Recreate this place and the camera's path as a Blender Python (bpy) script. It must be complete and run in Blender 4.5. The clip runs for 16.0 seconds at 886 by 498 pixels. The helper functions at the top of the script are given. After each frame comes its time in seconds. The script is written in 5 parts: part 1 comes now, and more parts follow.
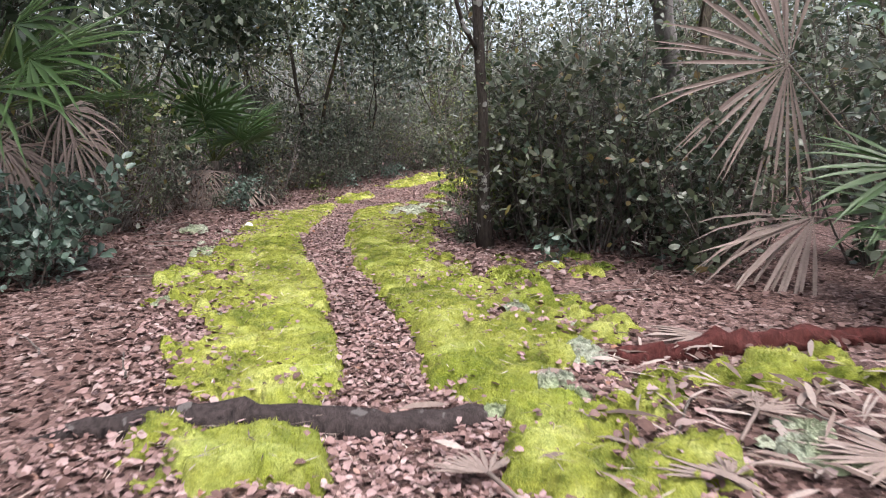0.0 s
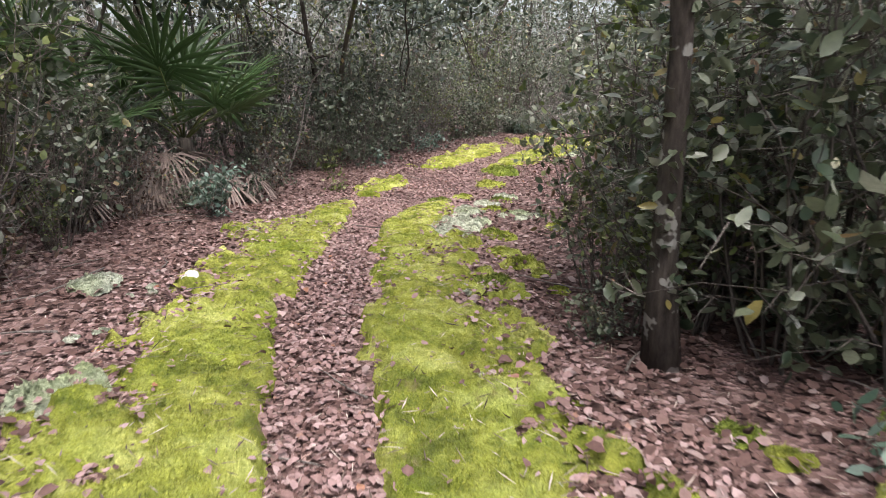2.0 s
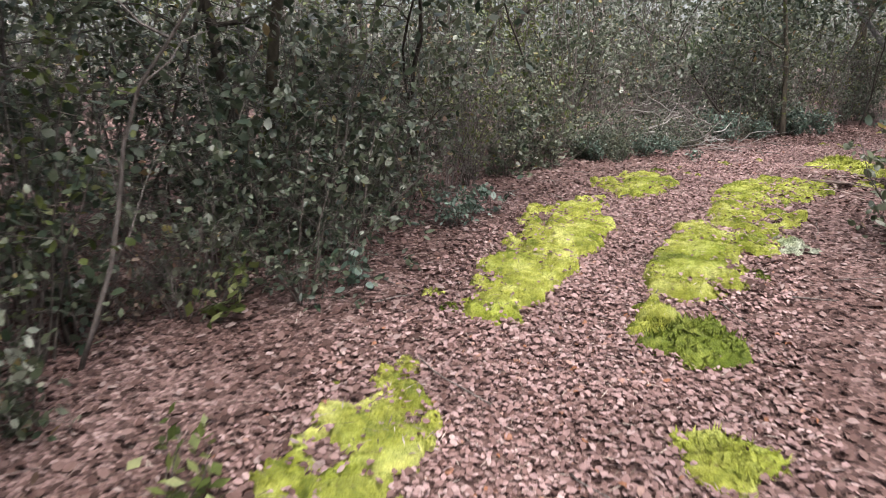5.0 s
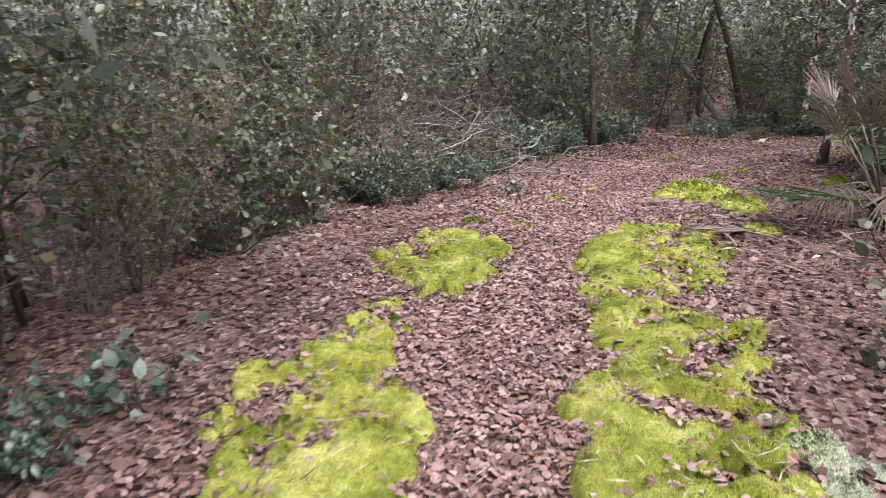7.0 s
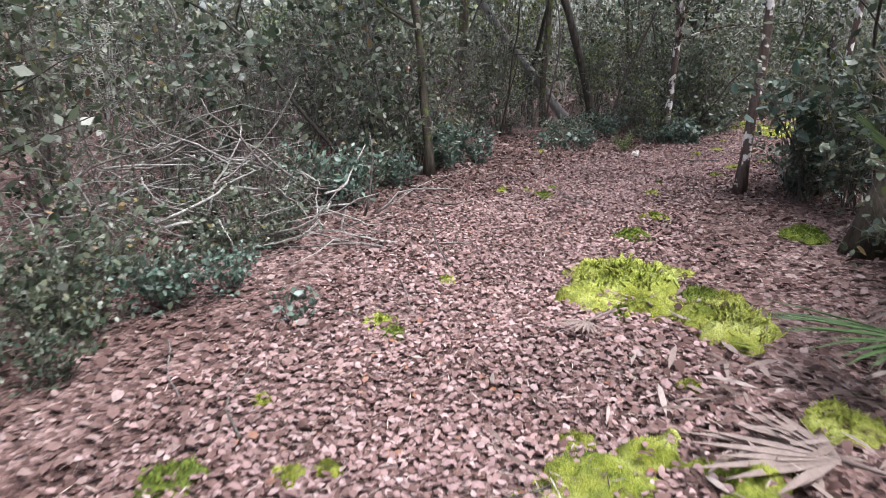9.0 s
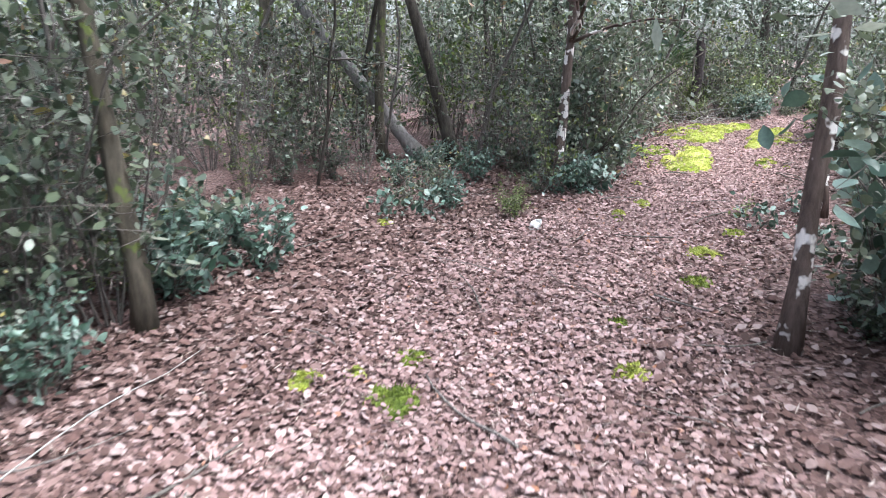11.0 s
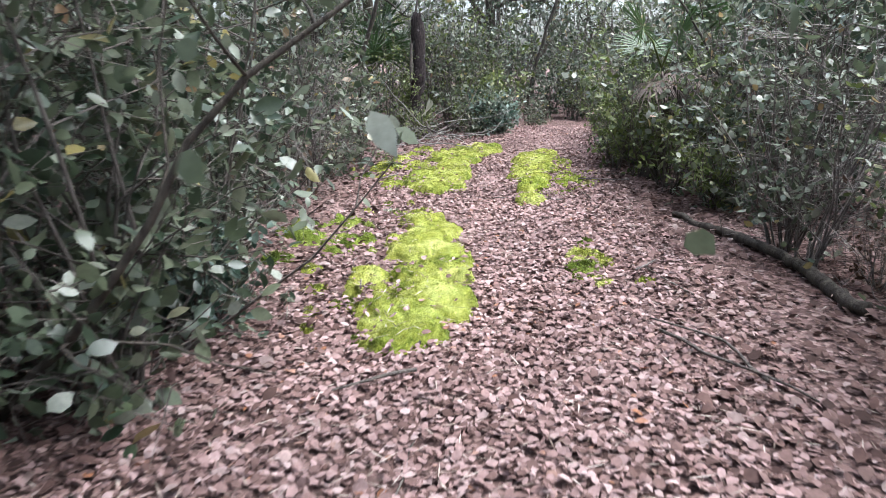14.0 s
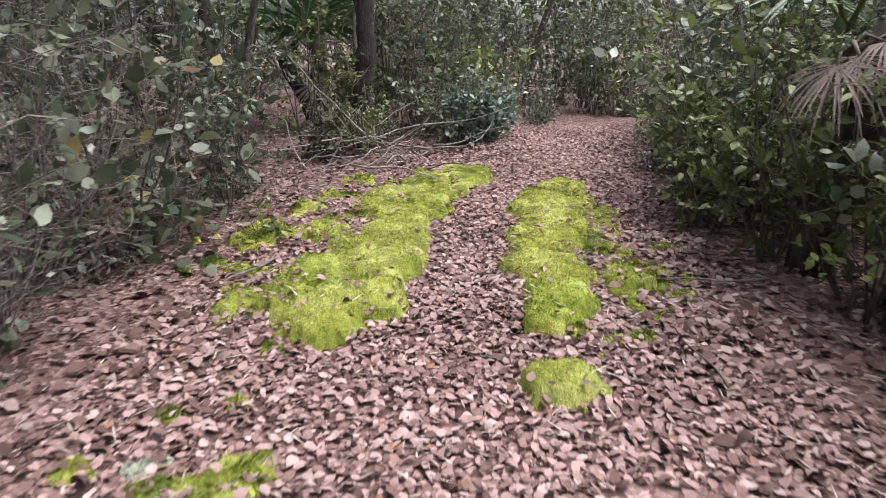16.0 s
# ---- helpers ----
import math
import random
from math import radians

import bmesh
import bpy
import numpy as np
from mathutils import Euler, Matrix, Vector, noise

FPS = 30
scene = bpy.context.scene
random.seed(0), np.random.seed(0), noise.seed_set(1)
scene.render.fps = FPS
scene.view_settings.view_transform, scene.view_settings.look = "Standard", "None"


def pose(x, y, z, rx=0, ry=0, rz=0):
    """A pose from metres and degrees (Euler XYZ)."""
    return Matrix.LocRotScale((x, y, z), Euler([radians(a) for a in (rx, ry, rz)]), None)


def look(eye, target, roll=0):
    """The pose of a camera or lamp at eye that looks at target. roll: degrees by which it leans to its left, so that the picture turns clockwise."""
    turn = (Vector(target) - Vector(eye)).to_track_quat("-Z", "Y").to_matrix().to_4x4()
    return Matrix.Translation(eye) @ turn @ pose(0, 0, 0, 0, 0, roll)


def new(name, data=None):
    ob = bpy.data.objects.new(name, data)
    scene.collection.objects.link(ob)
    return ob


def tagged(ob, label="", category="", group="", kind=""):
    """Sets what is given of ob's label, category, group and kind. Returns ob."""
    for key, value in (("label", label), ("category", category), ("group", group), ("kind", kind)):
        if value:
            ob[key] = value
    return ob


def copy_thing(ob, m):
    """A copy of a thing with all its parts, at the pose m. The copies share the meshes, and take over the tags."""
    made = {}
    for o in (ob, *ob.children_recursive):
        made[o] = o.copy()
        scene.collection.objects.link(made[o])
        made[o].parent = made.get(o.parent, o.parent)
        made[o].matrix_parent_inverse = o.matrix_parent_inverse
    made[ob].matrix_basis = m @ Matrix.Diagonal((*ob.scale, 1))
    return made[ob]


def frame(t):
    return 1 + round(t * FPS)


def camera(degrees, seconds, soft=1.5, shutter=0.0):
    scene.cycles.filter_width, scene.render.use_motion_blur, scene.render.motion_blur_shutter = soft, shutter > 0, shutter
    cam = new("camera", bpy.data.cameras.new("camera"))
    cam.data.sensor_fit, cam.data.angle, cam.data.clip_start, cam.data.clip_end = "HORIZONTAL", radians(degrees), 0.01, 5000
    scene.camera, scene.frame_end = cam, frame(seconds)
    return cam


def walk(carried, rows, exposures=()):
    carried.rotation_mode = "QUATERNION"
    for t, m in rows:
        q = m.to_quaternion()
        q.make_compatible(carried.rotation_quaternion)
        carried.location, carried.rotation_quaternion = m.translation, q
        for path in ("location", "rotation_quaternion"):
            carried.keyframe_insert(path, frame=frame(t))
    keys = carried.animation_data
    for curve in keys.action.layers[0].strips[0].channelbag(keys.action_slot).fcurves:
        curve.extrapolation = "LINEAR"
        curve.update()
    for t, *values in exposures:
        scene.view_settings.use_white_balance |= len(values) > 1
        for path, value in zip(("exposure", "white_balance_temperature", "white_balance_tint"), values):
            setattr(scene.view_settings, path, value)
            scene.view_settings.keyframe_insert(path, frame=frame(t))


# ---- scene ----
cam = camera(67.5, 16.0, soft=0.75, shutter=0.2)
PATH = [
    (0, (2.168, 2.18, 1.062), (1.969, 4.138, 0.704), -0.1),
    (0.5, (2.032, 2.968, 1.141), (1.828, 4.917, 0.745), -0.2),
    (1, (1.841, 3.778, 1.14), (1.619, 5.722, 0.723), -0.1),
    (1.5, (1.636, 4.48, 1.117), (1.378, 6.412, 0.669), -0.2),
    (2, (1.466, 5.204, 1.146), (1.189, 7.124, 0.66), -0.2),
    (2.5, (1.188, 5.973, 1.174), (0.898, 7.877, 0.638), -0.1),
    (3, (0.838, 6.878, 1.244), (0.532, 8.774, 0.685), 0.1),
    (3.5, (0.515, 7.826, 1.285), (0.2, 9.723, 0.735), 0.2),
    (3.7, (0.405, 8.214, 1.299), (0.088, 10.111, 0.751), 0.1),
    (5.8, (0.119, 12.814, 1.205), (0.02, 14.742, 0.682), -0.1),
    (6, (0.155, 13.12, 1.191), (0.115, 15.051, 0.669), -0.2),
    (6.5, (0.266, 13.849, 1.215), (0.366, 15.777, 0.69), -0.3),
    (7, (0.473, 14.513, 1.216), (0.829, 16.409, 0.689), -0.2),
    (7.5, (0.661, 15.239, 1.226), (1.247, 17.073, 0.684), 0.0),
    (8, (0.941, 16.028, 1.205), (1.659, 17.81, 0.648), 0.1),
    (8.5, (1.256, 16.896, 1.228), (2.047, 18.647, 0.674), -0.1),
    (9, (1.648, 17.67, 1.239), (2.487, 19.399, 0.685), -0.2),
    (9.2, (1.821, 17.975, 1.273), (2.677, 19.695, 0.719), -0.3),
    (11.3, (4.255, 21.278, 1.316), (5.531, 22.719, 0.771), 0.1),
    (11.5, (4.593, 21.577, 1.321), (5.896, 22.997, 0.786), -0.0),
    (12, (5.48, 22.276, 1.309), (6.89, 23.596, 0.792), 0.1),
    (12.5, (6.364, 22.853, 1.207), (7.889, 24.046, 0.707), 0.1),
    (13, (7.235, 23.288, 1.065), (8.85, 24.352, 0.555), 0.6),
    (13.5, (8.11, 23.541, 1.047), (9.774, 24.518, 0.524), 0.4),
    (14, (8.99, 23.797, 1.054), (10.692, 24.697, 0.514), 0.2),
    (14.5, (9.837, 24.138, 1.06), (11.543, 25.022, 0.505), 0.2),
    (15, (10.617, 24.449, 1.005), (12.325, 25.321, 0.436), 0.2),
    (15.5, (11.366, 24.769, 0.977), (13.07, 25.64, 0.394), 0.1),
    (16, (12.151, 25.106, 0.98), (13.848, 25.982, 0.387), -0.1),
]
EXPOSURES = [(0, 1.55, 6250, 12), (2, 1.62, 6400, 12), (3.5, 1.54, 6450, 12), (7, 1.57, 6350, 12), (9.2, 1.68, 5950, 10), (11.3, 2.5, 5650, 4), (12.5, 2.62, 5600, 3), (14.5, 1.92, 5850, 7), (16, 1.74, 6200, 9)]
walk(cam, [(t, look(eye, target, roll)) for t, eye, target, roll in PATH], EXPOSURES)

# ---- world and sun: a bright overcast sky over the wood ----
SUN_EL, SUN_AZ = radians(68), radians(150)
world = bpy.data.worlds.new("overcast_sky")
scene.world = world
world.use_nodes = True
wn = world.node_tree
bg = wn.nodes["Background"]
sky = wn.nodes.new("ShaderNodeTexSky")
sky.sky_type, sky.sun_disc = "NISHITA", False
sky.sun_elevation, sky.sun_rotation = SUN_EL, SUN_AZ
sky.air_density, sky.dust_density, sky.ozone_density = 1.0, 6.0, 1.0
grey = wn.nodes.new("ShaderNodeHueSaturation")
grey.inputs["Saturation"].default_value = 0.55
wn.links.new(sky.outputs[0], grey.inputs["Color"])
wn.links.new(grey.outputs[0], bg.inputs[0])
bg.inputs[1].default_value = 0.15
sun_data = bpy.data.lights.new("sun", "SUN")
sun_data.energy, sun_data.angle, sun_data.color = 1.2, radians(45), (1.0, 0.97, 0.93)
sun = new("sun", sun_data)
sun.matrix_basis = look((0, 0, 30), (0 - math.sin(SUN_AZ) * math.cos(SUN_EL), 0 - math.cos(SUN_AZ) * math.cos(SUN_EL), 30 - math.sin(SUN_EL)))

# ---- materials ----
def material(name, rough=0.8, spec=0.3):
    m = bpy.data.materials.new(name)
    m.use_nodes = True
    nt = m.node_tree
    b = nt.nodes["Principled BSDF"]
    b.inputs["Roughness"].default_value = rough
    b.inputs["Specular IOR Level"].default_value = spec
    return m, nt, b


def ramp(nt, fac, stops):
    r = nt.nodes.new("ShaderNodeValToRGB")
    while len(r.color_ramp.elements) < len(stops):
        r.color_ramp.elements.new(0.5)
    for e, (p, c) in zip(r.color_ramp.elements, stops):
        e.position, e.color = p, (*c, 1)
    nt.links.new(fac, r.inputs[0])
    return r.outputs[0]


def noise_tex(nt, scale, detail=4, rough=0.6, coords=None):
    n = nt.nodes.new("ShaderNodeTexNoise")
    n.inputs["Scale"].default_value, n.inputs["Detail"].default_value, n.inputs["Roughness"].default_value = scale, detail, rough
    if coords is not None:
        nt.links.new(coords, n.inputs["Vector"])
    return n.outputs["Fac"]


def mix(nt, fac, a, b, kind="MIX"):
    m = nt.nodes.new("ShaderNodeMix")
    m.data_type, m.blend_type = "RGBA", kind
    for sock, v in ((m.inputs[0], fac), (m.inputs[6], a), (m.inputs[7], b)):
        if isinstance(v, (int, float)):
            sock.default_value = v
        elif isinstance(v, tuple):
            sock.default_value = (*v, 1)
        else:
            nt.links.new(v, sock)
    return m.outputs[2]


def bump(nt, b, height, strength, dist):
    n = nt.nodes.new("ShaderNodeBump")
    n.inputs["Strength"].default_value, n.inputs["Distance"].default_value = strength, dist
    nt.links.new(height, n.inputs["Height"])
    nt.links.new(n.outputs[0], b.inputs["Normal"])


def where(nt):
    return nt.nodes.new("ShaderNodeNewGeometry").outputs["Position"]


def island(nt):
    return nt.nodes.new("ShaderNodeNewGeometry").outputs["Random Per Island"]


def leaf_material(name, stops, rough=0.5, spec=0.4, through_light=0.25, patch=(0.8, 1.0)):
    """Leaves: each one takes its own colour, with a slow change from place to place, and lets some light through."""
    m, nt, b = material(name, rough, spec)
    col = ramp(nt, island(nt), stops)
    slow = ramp(nt, noise_tex(nt, 1.3, 3, 0.6, where(nt)), [(0.3, (patch[0],) * 3), (0.7, (patch[1],) * 3)])
    col = mix(nt, 1.0, col, slow, "MULTIPLY")
    vein = ramp(nt, noise_tex(nt, 60, 3, 0.7, where(nt)), [(0.3, (0.78, 0.78, 0.78)), (0.7, (1.1, 1.1, 1.1))])
    col = mix(nt, 1.0, col, vein, "MULTIPLY")
    nt.links.new(col, b.inputs["Base Color"])
    tr = nt.nodes.new("ShaderNodeBsdfTranslucent")
    nt.links.new(col, tr.inputs[0])
    ms = nt.nodes.new("ShaderNodeMixShader")
    ms.inputs[0].default_value = through_light
    nt.links.new(b.outputs[0], ms.inputs[1])
    nt.links.new(tr.outputs[0], ms.inputs[2])
    nt.links.new(ms.outputs[0], nt.nodes["Material Output"].inputs[0])
    return m


def bark_material(name, dark, light, blotch=None, scale=14):
    m, nt, b = material(name, 0.9, 0.15)
    p = nt.nodes.new("ShaderNodeTexCoord").outputs["Object"]
    mp = nt.nodes.new("ShaderNodeMapping")
    mp.inputs["Scale"].default_value = (1, 1, 0.22)
    nt.links.new(p, mp.inputs[0])
    grain = noise_tex(nt, scale * 2.5, 6, 0.7, mp.outputs[0])
    col = ramp(nt, grain, [(0.3, dark), (0.72, light)])
    if blotch:
        n2 = noise_tex(nt, scale * 0.55, 3, 0.55, p)
        f = ramp(nt, n2, [(blotch[0], (0, 0, 0)), (blotch[0] + 0.03, (1, 1, 1))])
        col = mix(nt, f, col, blotch[1])
    nt.links.new(col, b.inputs["Base Color"])
    bump(nt, b, grain, 0.8, 0.02)
    return m


LITTER = [(0.0, (0.085, 0.047, 0.04)), (0.2, (0.165, 0.1, 0.09)), (0.5, (0.25, 0.16, 0.151)), (0.8, (0.32, 0.216, 0.208)), (0.97, (0.39, 0.29, 0.278)), (1.0, (0.24, 0.105, 0.055))]
M_LEAF_LITTER = leaf_material("fallen_oak_leaf", LITTER, 0.75, 0.15, 0.1, (0.72, 1.08))
# red-brown leaves, darkened in colour to stand in for shade under the shrubs
M_RED_SHADE_LITTER = leaf_material("fallen_red_leaf_shade_tinted", [(0.0, (0.05, 0.03, 0.026)), (0.4, (0.11, 0.064, 0.056)), (0.8, (0.185, 0.12, 0.108)), (1.0, (0.32, 0.245, 0.232))], 0.8, 0.12, 0.1)

M_GROUND, nt, b = material("leaf_mould", 0.95, 0.1)
v1 = nt.nodes.new("ShaderNodeTexVoronoi")
v1.inputs["Scale"].default_value = 42
nt.links.new(where(nt), v1.inputs["Vector"])
sep = nt.nodes.new("ShaderNodeSeparateColor")
nt.links.new(v1.outputs["Color"], sep.inputs[0])
cell = ramp(nt, sep.outputs[0], [(0, (0.06, 0.038, 0.034)), (0.45, (0.14, 0.09, 0.082)), (0.8, (0.21, 0.14, 0.13)), (1, (0.29, 0.21, 0.198))])
patchy = ramp(nt, noise_tex(nt, 0.9, 4, 0.6, where(nt)), [(0.35, (0.55, 0.5, 0.48)), (0.65, (1, 1, 1))])
col = mix(nt, 1.0, cell, patchy, "MULTIPLY")
nt.links.new(col, b.inputs["Base Color"])
bump(nt, b, v1.outputs["Distance"], 0.7, 0.03)

def moss_material(name, low, mid_c, high, dry=0.0, deep=0.55):
    m, nt, b = material(name, 0.95, 0.08)
    n1 = noise_tex(nt, 4.0, 5, 0.65, where(nt))
    n2 = noise_tex(nt, 150, 3, 0.75, where(nt))
    n3 = noise_tex(nt, 22, 4, 0.65, where(nt))
    col = ramp(nt, n1, [(0.32, low), (0.5, mid_c), (0.66, high)])
    green = ramp(nt, noise_tex(nt, 1.7, 3, 0.6, where(nt)), [(0.46, (0, 0, 0)), (0.66, (0.7, 0.7, 0.7))])
    col = mix(nt, green, col, mix(nt, 1.0, col, (0.66, 0.78, 0.4), "MULTIPLY"))
    fine = ramp(nt, n2, [(0.3, (deep, deep * 1.04, deep * 0.92)), (0.68, (1.15, 1.15, 1.12))])
    col = mix(nt, 1.0, col, fine, "MULTIPLY")
    tuft = ramp(nt, n3, [(0.3, (deep + 0.1, deep + 0.14, deep + 0.06)), (0.6, (1.06, 1.05, 1.0))])
    col = mix(nt, 1.0, col, tuft, "MULTIPLY")
    own = ramp(nt, island(nt), [(0.0, (deep + 0.2, deep + 0.21, deep + 0.14)), (1.0, (1.12, 1.1, 1.08))])
    col = mix(nt, 1.0, col, own, "MULTIPLY")
    if dry:
        brown = ramp(nt, noise_tex(nt, 9, 4, 0.7, where(nt)), [(0.60, (0, 0, 0)), (0.72, (dry, dry, dry))])
        col = mix(nt, brown, col, (0.16, 0.12, 0.06))
    nt.links.new(col, b.inputs["Base Color"])
    b.inputs["Sheen Weight"].default_value = 0.04
    bump(nt, b, n2, 0.9, 0.02)
    return m


M_MOSS = moss_material("bright_moss", (0.14, 0.17, 0.022), (0.345, 0.365, 0.07), (0.55, 0.56, 0.2), 0.6, 0.58)
M_MOSS_DARK = moss_material("deep_green_moss", (0.08, 0.12, 0.014), (0.175, 0.22, 0.032), (0.30, 0.345, 0.08), 0.3, 0.5)
M_LICHEN = moss_material("grey_green_lichen", (0.30, 0.32, 0.29), (0.40, 0.42, 0.39), (0.50, 0.52, 0.49), 0.0, 0.75)

M_LEAF_A = leaf_material("grey_green_leaf", [(0, (0.03, 0.05, 0.028)), (0.4, (0.095, 0.115, 0.066)), (0.75, (0.165, 0.185, 0.12)), (0.95, (0.30, 0.315, 0.26)), (0.965, (0.30, 0.25, 0.08)), (0.985, (0.28, 0.23, 0.09)), (1, (0.26, 0.14, 0.10))], 0.34, 0.5, 0.35)
# grey-green leaf made paler, so that distance haze sits in its colour
M_LEAF_FAR_HAZE = leaf_material("far_grey_green_leaf_hazed", [(0, (0.05, 0.065, 0.04)), (0.4, (0.13, 0.145, 0.095)), (0.75, (0.21, 0.225, 0.165)), (1, (0.36, 0.36, 0.31))], 0.5, 0.4, 0.4)
M_LEAF_B = leaf_material("dark_green_leaf", [(0, (0.02, 0.038, 0.022)), (0.5, (0.068, 0.09, 0.054)), (0.85, (0.13, 0.152, 0.1)), (1, (0.25, 0.27, 0.22))], 0.33, 0.5, 0.3)
M_LEAF_C = leaf_material("yellow_green_leaf", [(0, (0.045, 0.065, 0.016)), (0.5, (0.115, 0.145, 0.04)), (0.85, (0.20, 0.235, 0.075)), (1, (0.33, 0.35, 0.18))], 0.4, 0.45, 0.4)
M_LEAF_D = leaf_material("blue_grey_leaf", [(0, (0.032, 0.062, 0.04)), (0.5, (0.08, 0.128, 0.092)), (1, (0.22, 0.29, 0.245))], 0.35, 0.5)
M_LEAF_E = leaf_material("brown_hanging_leaf", [(0, (0.05, 0.032, 0.024)), (0.6, (0.13, 0.085, 0.062)), (1, (0.26, 0.20, 0.16))], 0.7, 0.2)
M_PALM = leaf_material("palmetto_green", [(0, (0.03, 0.06, 0.022)), (0.6, (0.06, 0.11, 0.035)), (1, (0.18, 0.235, 0.085))], 0.4, 0.5, 0.25)
M_PALM_DEAD = leaf_material("palmetto_dead", [(0, (0.09, 0.062, 0.05)), (0.5, (0.20, 0.15, 0.13)), (1, (0.38, 0.315, 0.285))], 0.7, 0.25, 0.12)
M_STEM = bark_material("twig_bark", (0.045, 0.036, 0.032), (0.16, 0.14, 0.125), None, 20)
M_STEM_GREY = bark_material("grey_dead_wood", (0.065, 0.055, 0.05), (0.24, 0.21, 0.195), None, 20)
M_STEM_PALE = bark_material("pale_lichened_twig", (0.16, 0.15, 0.14), (0.42, 0.40, 0.37), None, 20)
M_BARK = bark_material("dark_bark", (0.022, 0.018, 0.016), (0.10, 0.085, 0.07), None, 10)
M_BARK_MOSS = bark_material("mossy_bark", (0.03, 0.026, 0.02), (0.12, 0.10, 0.075), (0.58, (0.10, 0.12, 0.035)), 9)
M_BARK_WHITE = bark_material("lichen_bark", (0.05, 0.035, 0.03), (0.15, 0.11, 0.095), (0.535, (0.66, 0.60, 0.57)), 11)
M_BARK_LICHEN = bark_material("spotted_bark", (0.022, 0.018, 0.016), (0.09, 0.075, 0.065), (0.58, (0.27, 0.26, 0.245)), 16)
M_BARK_GREY = bark_material("grey_bark", (0.11, 0.098, 0.092), (0.30, 0.275, 0.26), None, 9)
M_ROT = bark_material("red_rotten_wood", (0.026, 0.008, 0.007), (0.10, 0.03, 0.027), None, 16)
M_LOG = bark_material("wet_log_bark", (0.012, 0.009, 0.009), (0.062, 0.047, 0.046), (0.64, (0.095, 0.085, 0.083)), 18)
M_STONE = bark_material("pale_stone", (0.55, 0.53, 0.5), (0.8, 0.78, 0.75), None, 20)

M_STRAW = leaf_material("dry_straw", [(0, (0.05, 0.035, 0.028)), (0.5, (0.2, 0.15, 0.125)), (1, (0.5, 0.43, 0.38))], 0.8, 0.15, 0.05)

# ---- mesh helpers ----
RNG = np.random.default_rng(7)


def mesh_of(name, v, f, mat, smooth=False):
    me = bpy.data.meshes.new(name)
    v, f = np.asarray(v, np.float32), np.asarray(f, np.int32)
    me.vertices.add(len(v))
    me.vertices.foreach_set("co", v.ravel())
    me.loops.add(f.size)
    me.loops.foreach_set("vertex_index", f.ravel())
    k = f.shape[1]
    me.polygons.add(len(f))
    me.polygons.foreach_set("loop_start", np.arange(0, f.size, k, dtype=np.int32))
    me.polygons.foreach_set("loop_total", np.full(len(f), k, np.int32))
    if smooth:
        me.polygons.foreach_set("use_smooth", np.ones(len(f), bool))
    me.update(calc_edges=True)
    me.materials.append(mat)
    return me


def part(name, vf, mat, parent=None, label="", smooth=False):
    ob = new(name, mesh_of(name, vf[0], vf[1], mat, smooth))
    if parent:
        ob.parent = parent
    return tagged(ob, label)


def thing(name, label, category, group="", at=None, kind=""):
    ob = new(name)
    ob.empty_display_size = 0.1
    if at is not None:
        ob.matrix_basis = at
    return tagged(ob, label, category, group, kind)


def merge(pieces):
    vs, fs, n = [], [], 0
    for v, f in pieces:
        vs.append(v)
        fs.append(np.asarray(f) + n)
        n += len(v)
    return np.concatenate(vs), np.concatenate(fs)


def unit(v):
    return v / np.maximum(np.linalg.norm(v, axis=-1, keepdims=True), 1e-9)


def tube(pts, radii, sides=5, lump=0.0, rng=RNG):
    """A tapered, bent stem through the points, closed at both ends."""
    pts, radii = np.asarray(pts, float), np.asarray(radii, float)
    t = unit(np.gradient(pts, axis=0))
    ref = np.where(np.abs(t[:, 2:3]) > 0.9, [[1.0, 0, 0]], [[0, 0, 1.0]])
    u = unit(np.cross(t, ref))
    for i in range(1, len(u)):
        u[i] = unit(u[i - 1] - t[i] * (u[i - 1] @ t[i]))
    w = np.cross(t, u)
    a = np.linspace(0, 2 * math.pi, sides, endpoint=False)
    rr = radii[:, None] * (1 + lump * rng.normal(size=(len(pts), sides)))
    v = (pts[:, None] + rr[..., None] * (np.cos(a)[None, :, None] * u[:, None] + np.sin(a)[None, :, None] * w[:, None])).reshape(-1, 3)
    f = []
    for i in range(len(pts) - 1):
        for k in range(sides):
            a0, b0 = i * sides + k, i * sides + (k + 1) % sides
            f += [(a0, b0, b0 + sides), (a0, b0 + sides, a0 + sides)]
    v = np.vstack([v, pts[:1], pts[-1:]])
    n = len(pts) * sides
    for k in range(sides):
        f += [(k, n, (k + 1) % sides), (n - sides + k, n - sides + (k + 1) % sides, n + 1)]
    return v, np.array(f)


def twig(pts, radii):
    """A thin three-sided stem, open at the ends."""
    pts, radii = np.asarray(pts, float), np.asarray(radii, float)
    t = unit(pts[-1] - pts[0])
    u = unit(np.cross(t, [0.31, 0.52, 0.79]))
    w = np.cross(t, u)
    a = np.array([0, 2.1, 4.2])
    v = (pts[:, None] + radii[:, None, None] * (np.cos(a)[None, :, None] * u + np.sin(a)[None, :, None] * w)).reshape(-1, 3)
    f = [q for i in range(len(pts) - 1) for k in range(3) for q in ((3 * i + k, 3 * i + (k + 1) % 3, 3 * i + 3 + (k + 1) % 3), (3 * i + k, 3 * i + 3 + (k + 1) % 3, 3 * i + 3 + k))]
    return v, np.array(f)


